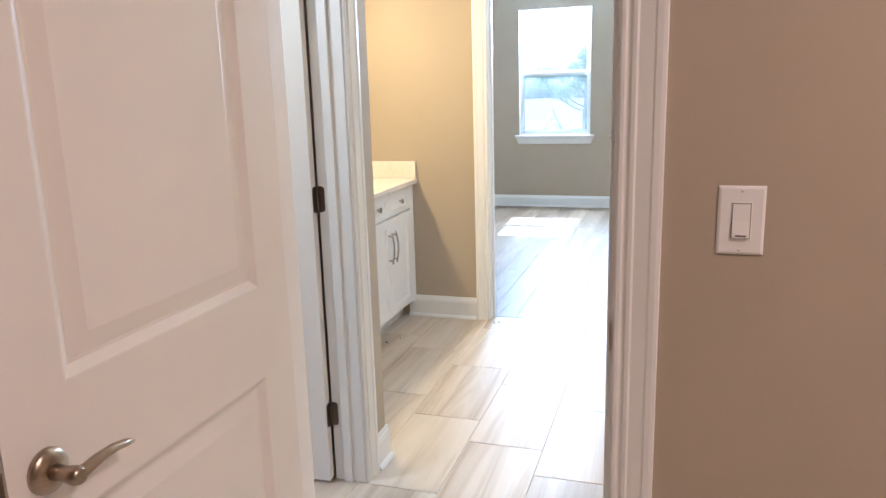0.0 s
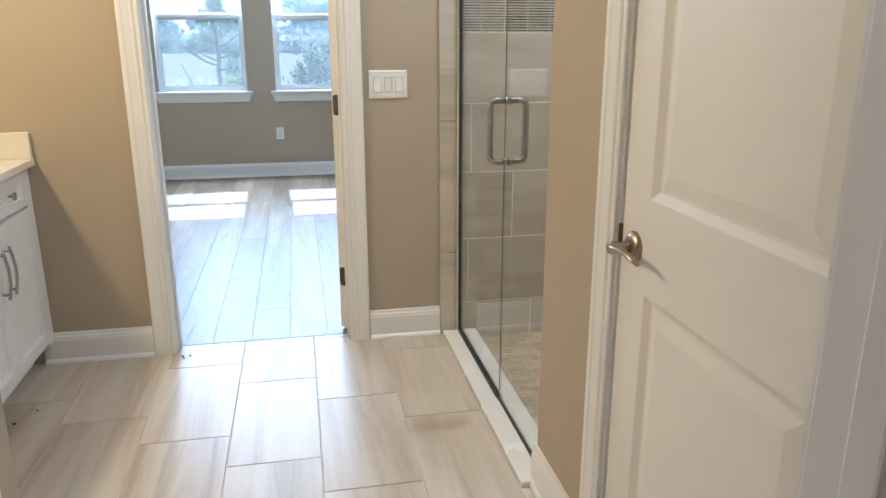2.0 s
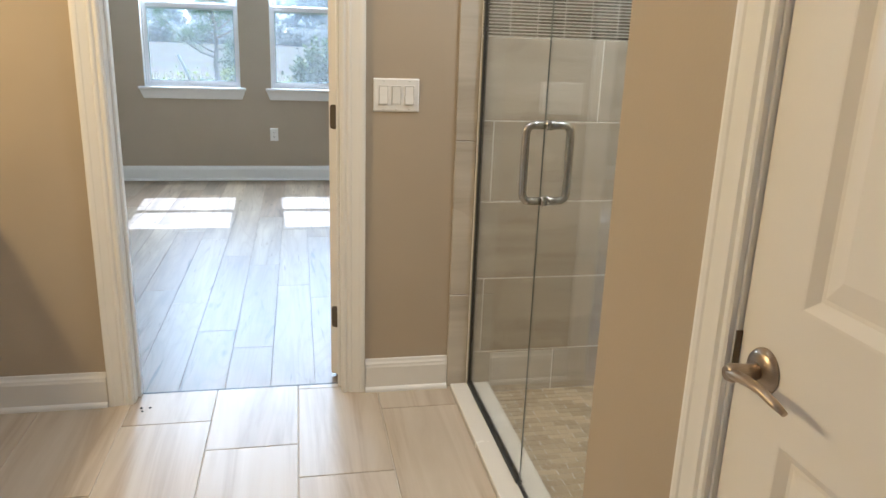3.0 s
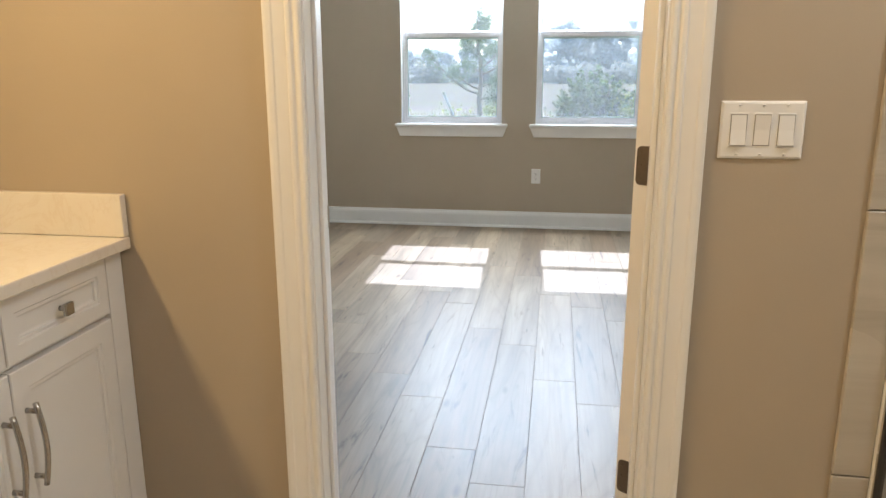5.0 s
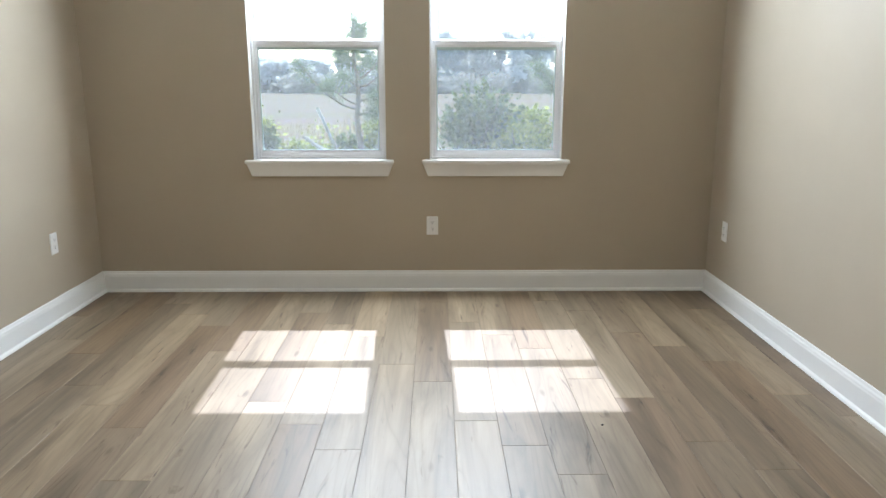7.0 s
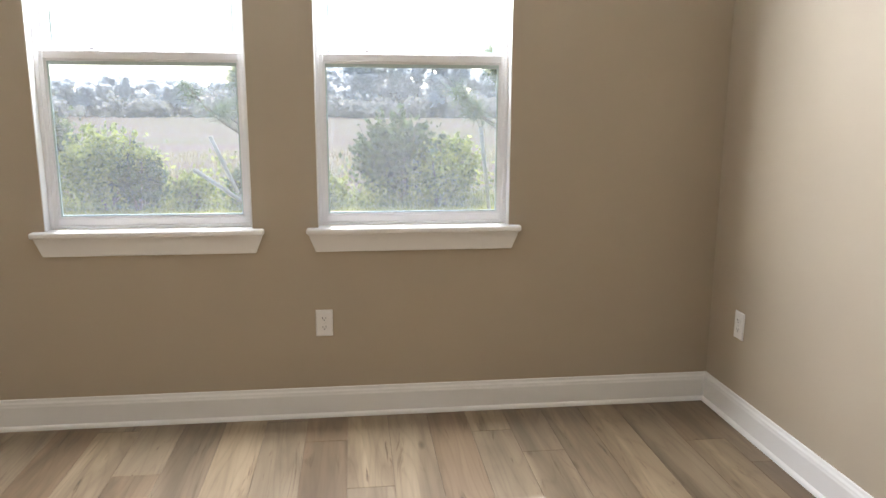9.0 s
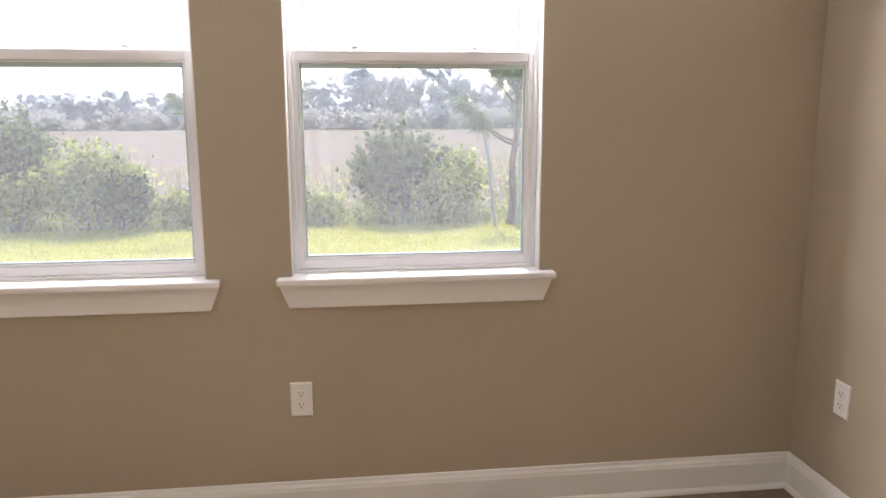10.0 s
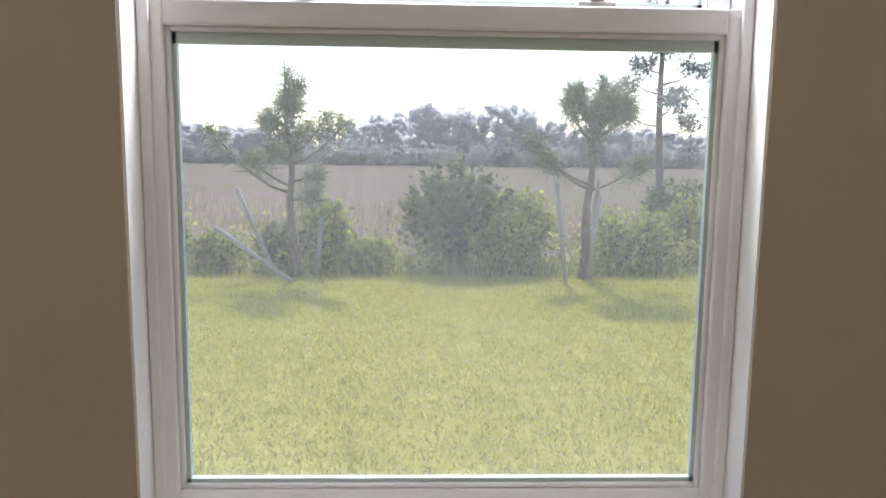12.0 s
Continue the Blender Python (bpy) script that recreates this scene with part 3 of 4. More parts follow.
def window(name, x0, x1):
    root = thing(name, None, "white vinyl single-hung window with white stool and apron", "window", kind="structure")
    z0, z1 = STOOL, WINTOP
    # painted returns and vinyl frame
    part("side_return", boxes((x0, x0 + 0.004, 9.412, 9.57, z0, z1)), TRIM, root)
    part("side_return", boxes((x1 - 0.004, x1, 9.412, 9.57, z0, z1)), TRIM, root)
    part("head_return", boxes((x0 + 0.004, x1 - 0.004, 9.412, 9.57, z1 - 0.004, z1)), TRIM, root)
    fr = part("window_frame", rbox(x0 + 0.004, x0 + 0.020, 9.462, 9.565, z0, z1 - 0.004, r=0.003), VINYL, root)
    part("frame_side", rbox(x1 - 0.020, x1 - 0.004, 9.462, 9.565, z0, z1 - 0.004, r=0.003), VINYL, fr)
    part("frame_sill", rbox(x0 + 0.019, x1 - 0.019, 9.463, 9.565, z0, z0 + 0.012, r=0.003), VINYL, fr)
    part("frame_head", rbox(x0 + 0.019, x1 - 0.019, 9.463, 9.565, z1 - 0.032, z1 - 0.004, r=0.003), VINYL, fr)
    low = sash(root, "lower_sash", x0 + 0.016, x1 - 0.016, z0 + 0.012, 1.566, 9.468, 9.500, (0.021, 0.030, 0.034))
    sash(root, "upper_sash", x0 + 0.020, x1 - 0.020, 1.530, z1 - 0.032, 9.504, 9.534, (0.030, 0.036, 0.030))
    for u in (0.27, 0.74):
        cx = x0 + (x1 - x0) * u
        lk = part("sash_lock", rbox(cx - 0.026, cx + 0.026, 9.473, 9.496, 1.566, 1.573, r=0.002), VINYL, low)
        part("cam", lathe(bmesh.new(), [(0.013, 0), (0.013, 0.006), (0.009, 0.010)], (cx, 9.484, 1.573), (0, 0, 1), 18), VINYL, lk)
    # stool with a rounded nose, and an apron with canted ends
    st = rbox(x0 - 0.048, x1 + 0.048, 9.366, 9.411, z0 - 0.026, z0, r=0.009, seg=4)
    round_box(st, (x0, x1, 9.405, 9.468, z0 - 0.026, z0 - 0.0005), 0.001, 1)
    part("window_sill", st, TRIM, root, "white painted stool")
    bm = bmesh.new()
    out = [(z0 - 0.026, 0.020, -0.040), (z0 - 0.045, 0.018, -0.034), (z0 - 0.100, 0.014, -0.012), (z0 - 0.104, 0.012, -0.010)]
    rows = []
    for z, t, e in out:
        rows.append([bm.verts.new(p) for p in ((x0 + e, 9.411, z), (x0 + e, 9.411 - t, z), (x1 - e, 9.411 - t, z), (x1 - e, 9.411, z))])
    for a, b in zip(rows, rows[1:]):
        for k in range(3):
            bm.faces.new((a[k], a[k + 1], b[k + 1], b[k]))
    bm.faces.new(rows[0])
    bm.faces.new(rows[-1])
    part("apron", bm, TRIM, root, "white painted apron")
    return root


window("window_1", *WIN[0])
window("window_2", *WIN[1])


# ---- wall plates ----
def plate(bm, w, h, t=0.006):
    """A wall plate with bevelled rim; local x across, z up, y out of the wall is -y."""
    lo = [(-w / 2, 0, -h / 2), (w / 2, 0, -h / 2), (w / 2, 0, h / 2), (-w / 2, 0, h / 2)]
    rings = []
    for ins, d in ((0, 0), (0, 0.0025), (0.002, 0.0045), (0.005, t)):
        rings.append([bm.verts.new((x - math.copysign(ins, x), -d, z - math.copysign(ins, z))) for x, _, z in lo])
    for a, b in zip(rings, rings[1:]):
        for k in range(4):
            bm.faces.new((a[k], a[(k + 1) % 4], b[(k + 1) % 4], b[k]))
    bm.faces.new(rings[0])
    bm.faces.new(rings[-1])
    return bm


def screw(root, x, z):
    s = part("screw", lathe(bmesh.new(), [(0.0032, 0.0055), (0.0030, 0.0068), (0.0018, 0.0072)], (x, 0, z), (0, -1, 0), 12), PLASTIC, root)
    part("screw_slot", boxes((x - 0.0024, x + 0.0024, -0.0075, -0.0070, z - 0.0004, z + 0.0004)), SLOT, s)


def rocker(root, x, up):
    fr = part("rocker_frame", rbox(x - 0.0175, x + 0.0175, -0.0070, -0.004, -0.0345, 0.0345, r=0.001), PLASTIC, root)
    part("rocker_gap", boxes((x - 0.0160, x + 0.0160, -0.0074, -0.0068, -0.0315, 0.0315)), GAP, fr)
    bm = bmesh.new()
    a, b = (-0.0125, -0.0078) if up else (-0.0078, -0.0125)
    pr = [(-0.030, -0.005), (-0.030, a), (0.0, -0.0090), (0.030, b), (0.030, -0.005)]
    sweep(bm, [(z, y) for z, y in pr], (x - 0.0145, 0, 0), (x + 0.0145, 0, 0), (0, 0, 1), (0, 1, 0))
    part("rocker", bm, PLASTIC, fr)


def switch(gangs, m, label, w, h, slider=()):
    root = thing("light_switch", m, label, "light switch")
    part("plate", plate(bmesh.new(), w, h), PLASTIC, root)
    for g in range(gangs):
        x = (g - (gangs - 1) / 2) * 0.046
        rocker(root, x, g % 2 == 0)
        screw(root, x, h / 2 - 0.009)
        screw(root, x, -h / 2 + 0.009)
        if g in slider:
            part("dimmer_groove", boxes((x - 0.009, x + 0.009, -0.0128, -0.0098, -0.028, -0.0255)), SLOT, root)
    return root


def outlet(m, label):
    root = thing("wall_outlet", m, label, "wall outlet", "bedroom outlets")
    part("plate", plate(bmesh.new(), 0.073, 0.118), PLASTIC, root)
    for z in (0.020, -0.020):
        bm = bmesh.new()
        prof = [(0.0168 * math.cos(a), max(-0.0128, min(0.0128, 0.0168 * math.sin(a)))) for a in [math.tau * k / 28 for k in range(28)]]
        sweep(bm, prof, (0, -0.0045, z), (0, -0.0080, z), (1, 0, 0), (0, 0, 1))
        face = part("socket", bm, PLASTIC, root)
        for d in ((-0.0078, -0.0054, 0.000, 0.0085), (0.0054, 0.0076, 0.001, 0.0078)):
            part("slot", boxes((d[0], d[1], -0.0086, -0.0078, z + d[2], z + d[3])), SLOT, face)
        part("ground_hole", lathe(bmesh.new(), [(0.0028, 0.0078), (0.0026, 0.0086)], (0, 0, z - 0.0062), (0, -1, 0), 12), SLOT, face)
    screw(root, 0, 0)
    return root


switch(1, pose(0.122, 2.19, 1.163), "white rocker light switch on the hall wall", 0.079, 0.124, (0,))
switch(3, pose(-0.083, 5.02, 1.143), "white triple rocker switch beside the bedroom door", 0.163, 0.116)
outlet(pose(-0.647, 9.41, 0.428), "white duplex outlet under the windows")
outlet(pose(BED_X1, 9.15, 0.437, 0, 0, -90), "white duplex outlet on the side wall")
outlet(pose(BED_X0, 8.86, 0.437, 0, 0, 90), "white duplex outlet on the side wall")
outlet(pose(BED_X0, 7.76, 0.437, 0, 0, 90), "white duplex outlet on the side wall")

# ---- vanity ----
VX, VY0, VY1 = -1.545, 3.262, 5.0


def shaker_front(root, name, y0, y1, z0, z1, inner=0.045):
    """A framed cabinet front that faces +x, with a stepped bead."""
    bm = bmesh.new()
    x = 0.020
    rings = [(0, 0), (0, x - 0.002), (0.002, x), (inner, x), (inner + 0.003, x - 0.004), (inner + 0.010, x - 0.004), (inner + 0.012, x - 0.009), (inner + 0.016, x - 0.010)]
    loops = [[bm.verts.new((VX + d, y, z)) for y, z in ((y0 + i, z0 + i), (y1 - i, z0 + i), (y1 - i, z1 - i), (y0 + i, z1 - i))] for i, d in rings]
    for a, b in zip(loops, loops[1:]):
        for k in range(4):
            bm.faces.new((a[k], a[(k + 1) % 4], b[(k + 1) % 4], b[k]))
    bm.faces.new(loops[0])
    bm.faces.new(loops[-1])
    return part(name, bm, CABINET, root)


def bar_pull(front, y, z0, z1):
    """An arched bar pull on two posts."""
    pts = [(VX + 0.042 + 0.012 * math.sin(math.pi * k / 10), y, z0 - 0.018 + (z1 - z0 + 0.036) * k / 10) for k in range(11)]
    p = part("handle", tube(bmesh.new(), pts, 0.0058, 12), STEEL, front, "brushed steel bar handle")
    for z in (z0, z1):
        part("post", lathe(bmesh.new(), [(0.0065, 0.018), (0.0055, 0.024), (0.0055, 0.048)], (VX, y, z), (1, 0, 0), 12), STEEL, p)


vanity = thing("vanity_cabinet", None, "white framed vanity cabinet with bar handles", "cabinet")
part("body", boxes((-2.05, VX, VY0, VY1 + 0.018, 0.10, 0.845), (-2.05, VX - 0.075, VY0, VY1 + 0.018, 0.0, 0.10)), CABINET, vanity)
part("filler", rbox(VX, VX + 0.018, 4.955, 5.018, 0.10, 0.845, r=0.002), CABINET, vanity)
dw = 0.335
for k in range(5):
    y1 = 4.950 - k * (dw + 0.004)
    d = shaker_front(vanity, "door", y1 - dw, y1, 0.115, 0.690)
    f = shaker_front(vanity, "drawer", y1 - dw, y1, 0.703, 0.838, 0.034)
    bar_pull(d, (y1 - dw + 0.03) if k % 2 == 0 else (y1 - 0.03), 0.455, 0.60)
    kn = part("knob", lathe(bmesh.new(), [(0.006, 0.018), (0.005, 0.034)], (VX, y1 - dw / 2, 0.770), (1, 0, 0), 12), STEEL, f, "square steel knob")
    part("knob_cap", rbox(VX + 0.033, VX + 0.043, y1 - dw / 2 - 0.014, y1 - dw / 2 + 0.014, 0.756, 0.784, r=0.003), STEEL, kn)

counter = tagged(part("countertop", rbox(-2.05, -1.497, VY0 - 0.012, 5.019, 0.846, 0.876, r=0.004), QUARTZ), "cream faintly veined quartz countertop on the vanity", "countertop")
part("side_splash", rbox(-2.05, -1.500, 4.998, 5.0195, 0.8765, 0.980, r=0.003), QUARTZ, counter)
part("back_splash", rbox(-2.0495, -2.03, VY0, 4.997, 0.8765, 0.980, r=0.003), QUARTZ, counter)

# ---- shower ----
curb = setting("shower_curb", rbox(0.148, 0.305, 3.755, 5.0, -0.05, 0.018, r=0.004), MARBLE, "low white stone shower curb", "curb")
GX = 0.226


def pane_panel(root, name, y0, y1, z0, z1):
    p = part(name, boxes((GX - 0.0025, GX + 0.0025, y0, y1, z0, z1)), SHOWER, root)
    p.visible_shadow = False
    part("polished_edge", boxes((GX - 0.0020, GX + 0.0020, y1 - 0.0004, y1 + 0.0012, z0, z1)), GLASS_EDGE, p)
    return p


enclosure = thing("shower_enclosure", None, "frameless clear glass shower enclosure with steel handle", "shower enclosure")
pane_panel(enclosure, "fixed_panel", 4.2966, 4.992, 0.024, 2.02)
door_pane = pane_panel(enclosure, "glass_door", 3.785, 4.295, 0.030, 2.02)
part("wall_channel", boxes((GX - 0.007, GX + 0.007, 4.985, 5.0, 0.018, 2.02)), RUBBER, enclosure, "dark metal wall channel")
part("floor_channel", boxes((GX - 0.010, GX - 0.006, 4.299, 4.99, 0.018, 0.030), (GX + 0.006, GX + 0.010, 4.299, 4.99, 0.018, 0.030), (GX - 0.006, GX + 0.006, 3.785, 4.99, 0.018, 0.0235)), RUBBER, enclosure, "dark metal floor channel")


def d_pull(root, y, z0, z1, out):
    pts = []
    r, reach = 0.022, 0.062
    for cx, cz, a0 in ((reach - r, z0 + r, -90), (reach - r, z1 - r, 0)):
        pts += [(GX + out * (cx + r * math.cos(radians(a0 + 15 * k))), y, cz + r * math.sin(radians(a0 + 15 * k))) for k in range(7)]
    pts = [(GX + out * 0.004, y, z0)] + pts + [(GX + out * 0.004, y, z1)]
    h = part("handle", tube(bmesh.new(), pts, 0.0110, 14), STEEL, root, "brushed steel pull handle")
    for z in (z0, z1):
        part("washer", lathe(bmesh.new(), [(0.0145, 0.0036), (0.0145, 0.009), (0.0112, 0.011)], (GX, y, z), (out, 0, 0), 16), STEEL, h)


for out in (-1, 1):
    d_pull(door_pane, 4.262, 0.925, 1.130, out)

setting("shower_backing", boxes((0.215, 1.13, 4.9974, 5.02, -0.08, CEILING), (1.1074, 1.13, 3.77, 4.9974, -0.08, CEILING), (0.32, 1.1074, 3.77, 3.7926, -0.08, CEILING)),
        WGROUT, "light grout bed of the tiled shower walls", "wall")
shower_floor = setting("shower_floor", boxes((0.30, 1.13, 3.77, 5.02, -0.10, -0.030)), WGROUT, "small beige mosaic shower floor", "floor")

# ---- floors ----
bath_floor = setting("floor_bath", boxes((-2.17, 0.30, 2.19, 5.093, -0.06, -0.0035), (0.30, 1.25, 2.25, 3.7, -0.06, -0.0035)), GROUT, "light beige streaked porcelain tile floor", "floor")
hall_floor = setting("floor_hall", boxes((-1.87, 2.02, -1.52, 2.19, -0.06, -0.002)), GROUT, "plain hall floor", "floor")
bed_floor = setting("floor_bedroom", boxes((BED_X0, BED_X1, 5.097, 9.41, -0.06, -0.0025)), mat("dark_joint", (0.17, 0.125, 0.085), 0.6), "grey-brown wood plank floor with a satin sheen", "floor")
setting("threshold", boxes((-1.04, -0.28, 5.092, 5.099, -0.05, 0.0005)), RUBBER, "thin dark joint between tile and wood", "threshold")

# ---- outdoors ----
GZ = -0.40
rng = np.random.default_rng(7)
bm = bmesh.new()
xs = [-900, -300, -90, -30, -12, -6, 0, 6, 12, 30, 90, 300, 900]
ys = [-300, -40, 9.57, 12, 15, 18, 19, 21, 27, 45, 80, 140, 300, 1500]
grid = [[bm.verts.new((x, y, GZ + (0.05 * math.sin(x * 0.31 + y * 0.5) if 20 < y < 40 else 0.0) - (0.5 if y > 22 else 0.0))) for x in xs] for y in ys]
for r0, r1 in zip(grid, grid[1:]):
    for k in range(len(xs) - 1):
        bm.faces.new((r0[k], r0[k + 1], r1[k + 1], r1[k]))
setting("ground", bm, GROUND, "mown lawn running out to a brown marsh", "ground")


def quads(name, centers, size, mat_, parent=None, stretch=1.0, label="", face=None):
    """Many small leaves, each one quad turned its own way."""
    n = len(centers)
    a = rng.normal(size=(n, 3))
    a /= np.linalg.norm(a, axis=1)[:, None]
    b = np.cross(a, rng.normal(size=(n, 3)) if face is None else np.array(face) + 0.22 * rng.normal(size=(n, 3)))
    if face is not None:
        a = np.cross(b, np.array(face))
        a /= np.linalg.norm(a, axis=1)[:, None]
    b /= np.linalg.norm(b, axis=1)[:, None]
    s = size * rng.uniform(0.6, 1.4, size=(n, 1))
    a, b = a * s * stretch, b * s * 0.5
    co = np.stack([centers - a, centers + b, centers + a, centers - b], axis=1).reshape(-1, 3)
    me = bpy.data.meshes.new(name)
    me.from_pydata(co.tolist(), [], [(4 * i, 4 * i + 1, 4 * i + 2, 4 * i + 3) for i in range(n)])
    me.materials.append(mat_)
    ob = new(name, me)
    ob.parent = parent
    return tagged(ob, label)


def clumps(n, centre, spread, count, radius):
    """Points gathered in clumps about a centre, so that the outline is uneven."""
    c = rng.normal(size=(count, 3))
    c /= np.linalg.norm(c, axis=1)[:, None]
    c = c * rng.uniform(0.25, 1.0, size=(count, 1)) * np.array(spread)
    pick = rng.integers(0, count, n)
    p = c[pick] + rng.normal(size=(n, 3)) * radius * rng.uniform(0.6, 1.2, size=(count, 1))[pick]
    return p + np.array(centre)


def shrub(x, y, w, d, h, leaf, n, size, label):
    root = thing("shrub", pose(x, y, GZ), label, "shrub", "shrubs at the lawn's edge")
    st = bmesh.new()
    for k in range(7):
        q = rng.uniform(-1, 1, 2)
        tube(st, [(q[0] * 0.1, q[1] * 0.1, 0), (q[0] * w * 0.25, q[1] * d * 0.25, h * 0.45), (q[0] * w * 0.42, q[1] * d * 0.42, h * 0.85)], [0.03, 0.018, 0.006], 6)
    part("stems", st, BARK, root)
    core = clumps(n // 2, (0, 0, h * 0.46), (w * 0.44, d * 0.44, h * 0.36), 45, 0.11 * max(w, h) ** 0.5)
    # leafy shoots that rise and fan out from the foot
    shoots = 55
    ang, rad = rng.uniform(0, math.tau, shoots), rng.uniform(0.15, 1.0, shoots) ** 0.6
    tall = h * (1.02 - 0.42 * rad ** 2) * rng.uniform(0.8, 1.08, shoots)
    pick, u = rng.integers(0, shoots, n - n // 2), rng.uniform(0.2, 1.0, n - n // 2) ** 0.7
    along = np.stack([np.cos(ang[pick]) * rad[pick] * w * 0.5 * u ** 0.8, np.sin(ang[pick]) * rad[pick] * d * 0.5 * u ** 0.8, tall[pick] * u], 1)
    pts = np.concatenate([core, along + rng.normal(size=along.shape) * 0.035 * (1.3 - u[:, None]) * max(w, h)])
    pts[:, 2] = np.abs(pts[:, 2]) + 0.02
    quads("foliage", pts, size, leaf, root)
    return root


def tuft_needles(origin, direction, n, length):
    """A loose spray of long needles round the end of a twig."""
    d = np.array(direction) / np.linalg.norm(direction)
    v = rng.normal(size=(n, 3)) + d * 0.55
    v /= np.linalg.norm(v, axis=1)[:, None]
    base = np.array(origin) + rng.normal(size=(n, 3)) * 0.06
    tip = base + v * length * rng.uniform(0.55, 1.25, size=(n, 1))
    tip[:, 2] -= 0.05 * rng.uniform(0, 1, n)
    w = np.cross(v, rng.normal(size=(n, 3)))
    w = w / np.linalg.norm(w, axis=1)[:, None] * 0.006
    return np.stack([base - w, base + w, tip], axis=1)


def needle_mesh(name, tris, root):
    co = np.concatenate(tris).reshape(-1, 3)
    me = bpy.data.meshes.new(name)
    me.from_pydata(co.tolist(), [], [(3 * i, 3 * i + 1, 3 * i + 2) for i in range(len(co) // 3)])
    me.materials.append(NEEDLE)
    ob = new(name, me)
    ob.parent = root


def young_pine(x, y, h, lean, limbs, label, density=110):
    """A young pine: a bent trunk, a few long limbs and bursts of long needles."""
    root = thing("pine_tree", pose(x, y, GZ), label, "tree", "young pines")
    trunk = [(lean * (k / 8) ** 1.5 + 0.03 * math.sin(k * 1.7), 0.03 * math.cos(k * 1.3), h * k / 8) for k in range(9)]
    part("trunk", tube(bmesh.new(), trunk, [0.075 - 0.0075 * k for k in range(9)], 10), BARK, root)
    tris = []
    for z0, ang, length, rise in limbs:
        k = z0 / h * 8
        i = min(int(k), 7)
        p0 = Vector(trunk[i]).lerp(Vector(trunk[i + 1]), k - i)
        c, s = math.cos(radians(ang)), math.sin(radians(ang))
        pts = [p0 + Vector((c * length * u, s * length * u, rise * (u ** 1.8) + 0.1 * u * (1 - u))) for u in (0, 0.25, 0.5, 0.75, 1.0)]
        part("limb", tube(bmesh.new(), pts, [0.026, 0.021, 0.017, 0.013, 0.008], 7), BARK, root)
        for u in (0.6, 0.75, 0.9, 1.0):
            q = pts[0].lerp(pts[-1], u) * 0 + Vector((p0.x + c * length * u, p0.y + s * length * u, p0.z + rise * u ** 1.8))
            tris.append(tuft_needles(q, (c * 0.7, s * 0.7, 0.75), density if u > 0.8 else density // 3, 0.30 if u > 0.8 else 0.2))
    for k in range(9):
        q = Vector(trunk[5]).lerp(Vector(trunk[8]), k / 8)
        tris.append(tuft_needles(q, (rng.normal() * 0.4, rng.normal() * 0.4, 0.9), density * 2 // 3, 0.30))
    needle_mesh("needles", tris, root)
    return root


def stakes(runs):
    for p0, p1 in runs:
        bm = tube(bmesh.new(), [p0, [(a + b) / 2 for a, b in zip(p0, p1)], p1], [0.035, 0.033, 0.03], 8)
        tagged(part("tree_stake", bm, POLE), "weathered wooden stake beside a young pine", "stake", "tree stakes")


PY = 18.75
young_pine(-2.04, PY, 2.85, -0.10, [(1.20, 180, 1.08, 0.86), (1.30, 175, 0.55, 0.35), (1.35, 15, 0.35, 0.1), (1.6, 350, 0.75, 0.55), (1.65, 160, 0.3, 0.15), (1.75, 20, 0.5, 0.5), (1.85, 60, 0.35, 0.25), (1.95, 230, 0.35, 0.2),
                                    (2.1, 180, 0.25, 0.15), (2.2, 300, 0.28, 0.2), (2.35, 100, 0.2, 0.15), (2.5, 20, 0.18, 0.15), (1.1, 330, 0.4, 0.05)], "slim young pine with sparse long needles on the lawn edge", 105)
young_pine(2.07, PY, 2.8, 0.16, [(1.30, 182, 0.62, 0.42), (1.36, 178, 0.85, 0.62), (1.28, 5, 0.72, 0.36), (1.95, 175, 0.36, 0.5), (2.0, 5, 0.45, 0.35), (2.0, 80, 0.35, 0.35), (2.05, 260, 0.4, 0.3), (2.1, 330, 0.45, 0.4),
                                 (2.15, 210, 0.36, 0.45), (2.2, 40, 0.42, 0.4), (2.25, 150, 0.3, 0.4), (2.2, 290, 0.3, 0.25)], "young pine with a rounded crown on the lawn edge", 140)
stakes([((-3.07, PY - 0.25, GZ + 0.73), (-2.03, PY - 0.30, GZ)), ((-2.85, PY + 0.1, GZ + 1.24), (-2.32, PY + 0.1, GZ)), ((-1.68, PY + 0.2, GZ + 0.78), (-1.76, PY + 0.2, GZ)),
        ((1.62, PY - 0.15, GZ + 1.40), (1.78, PY - 0.2, GZ)), ((2.22, PY - 0.1, GZ + 1.46), (2.14, PY - 0.12, GZ)), ((2.32, PY + 0.2, GZ + 1.2), (2.18, PY + 0.15, GZ))])

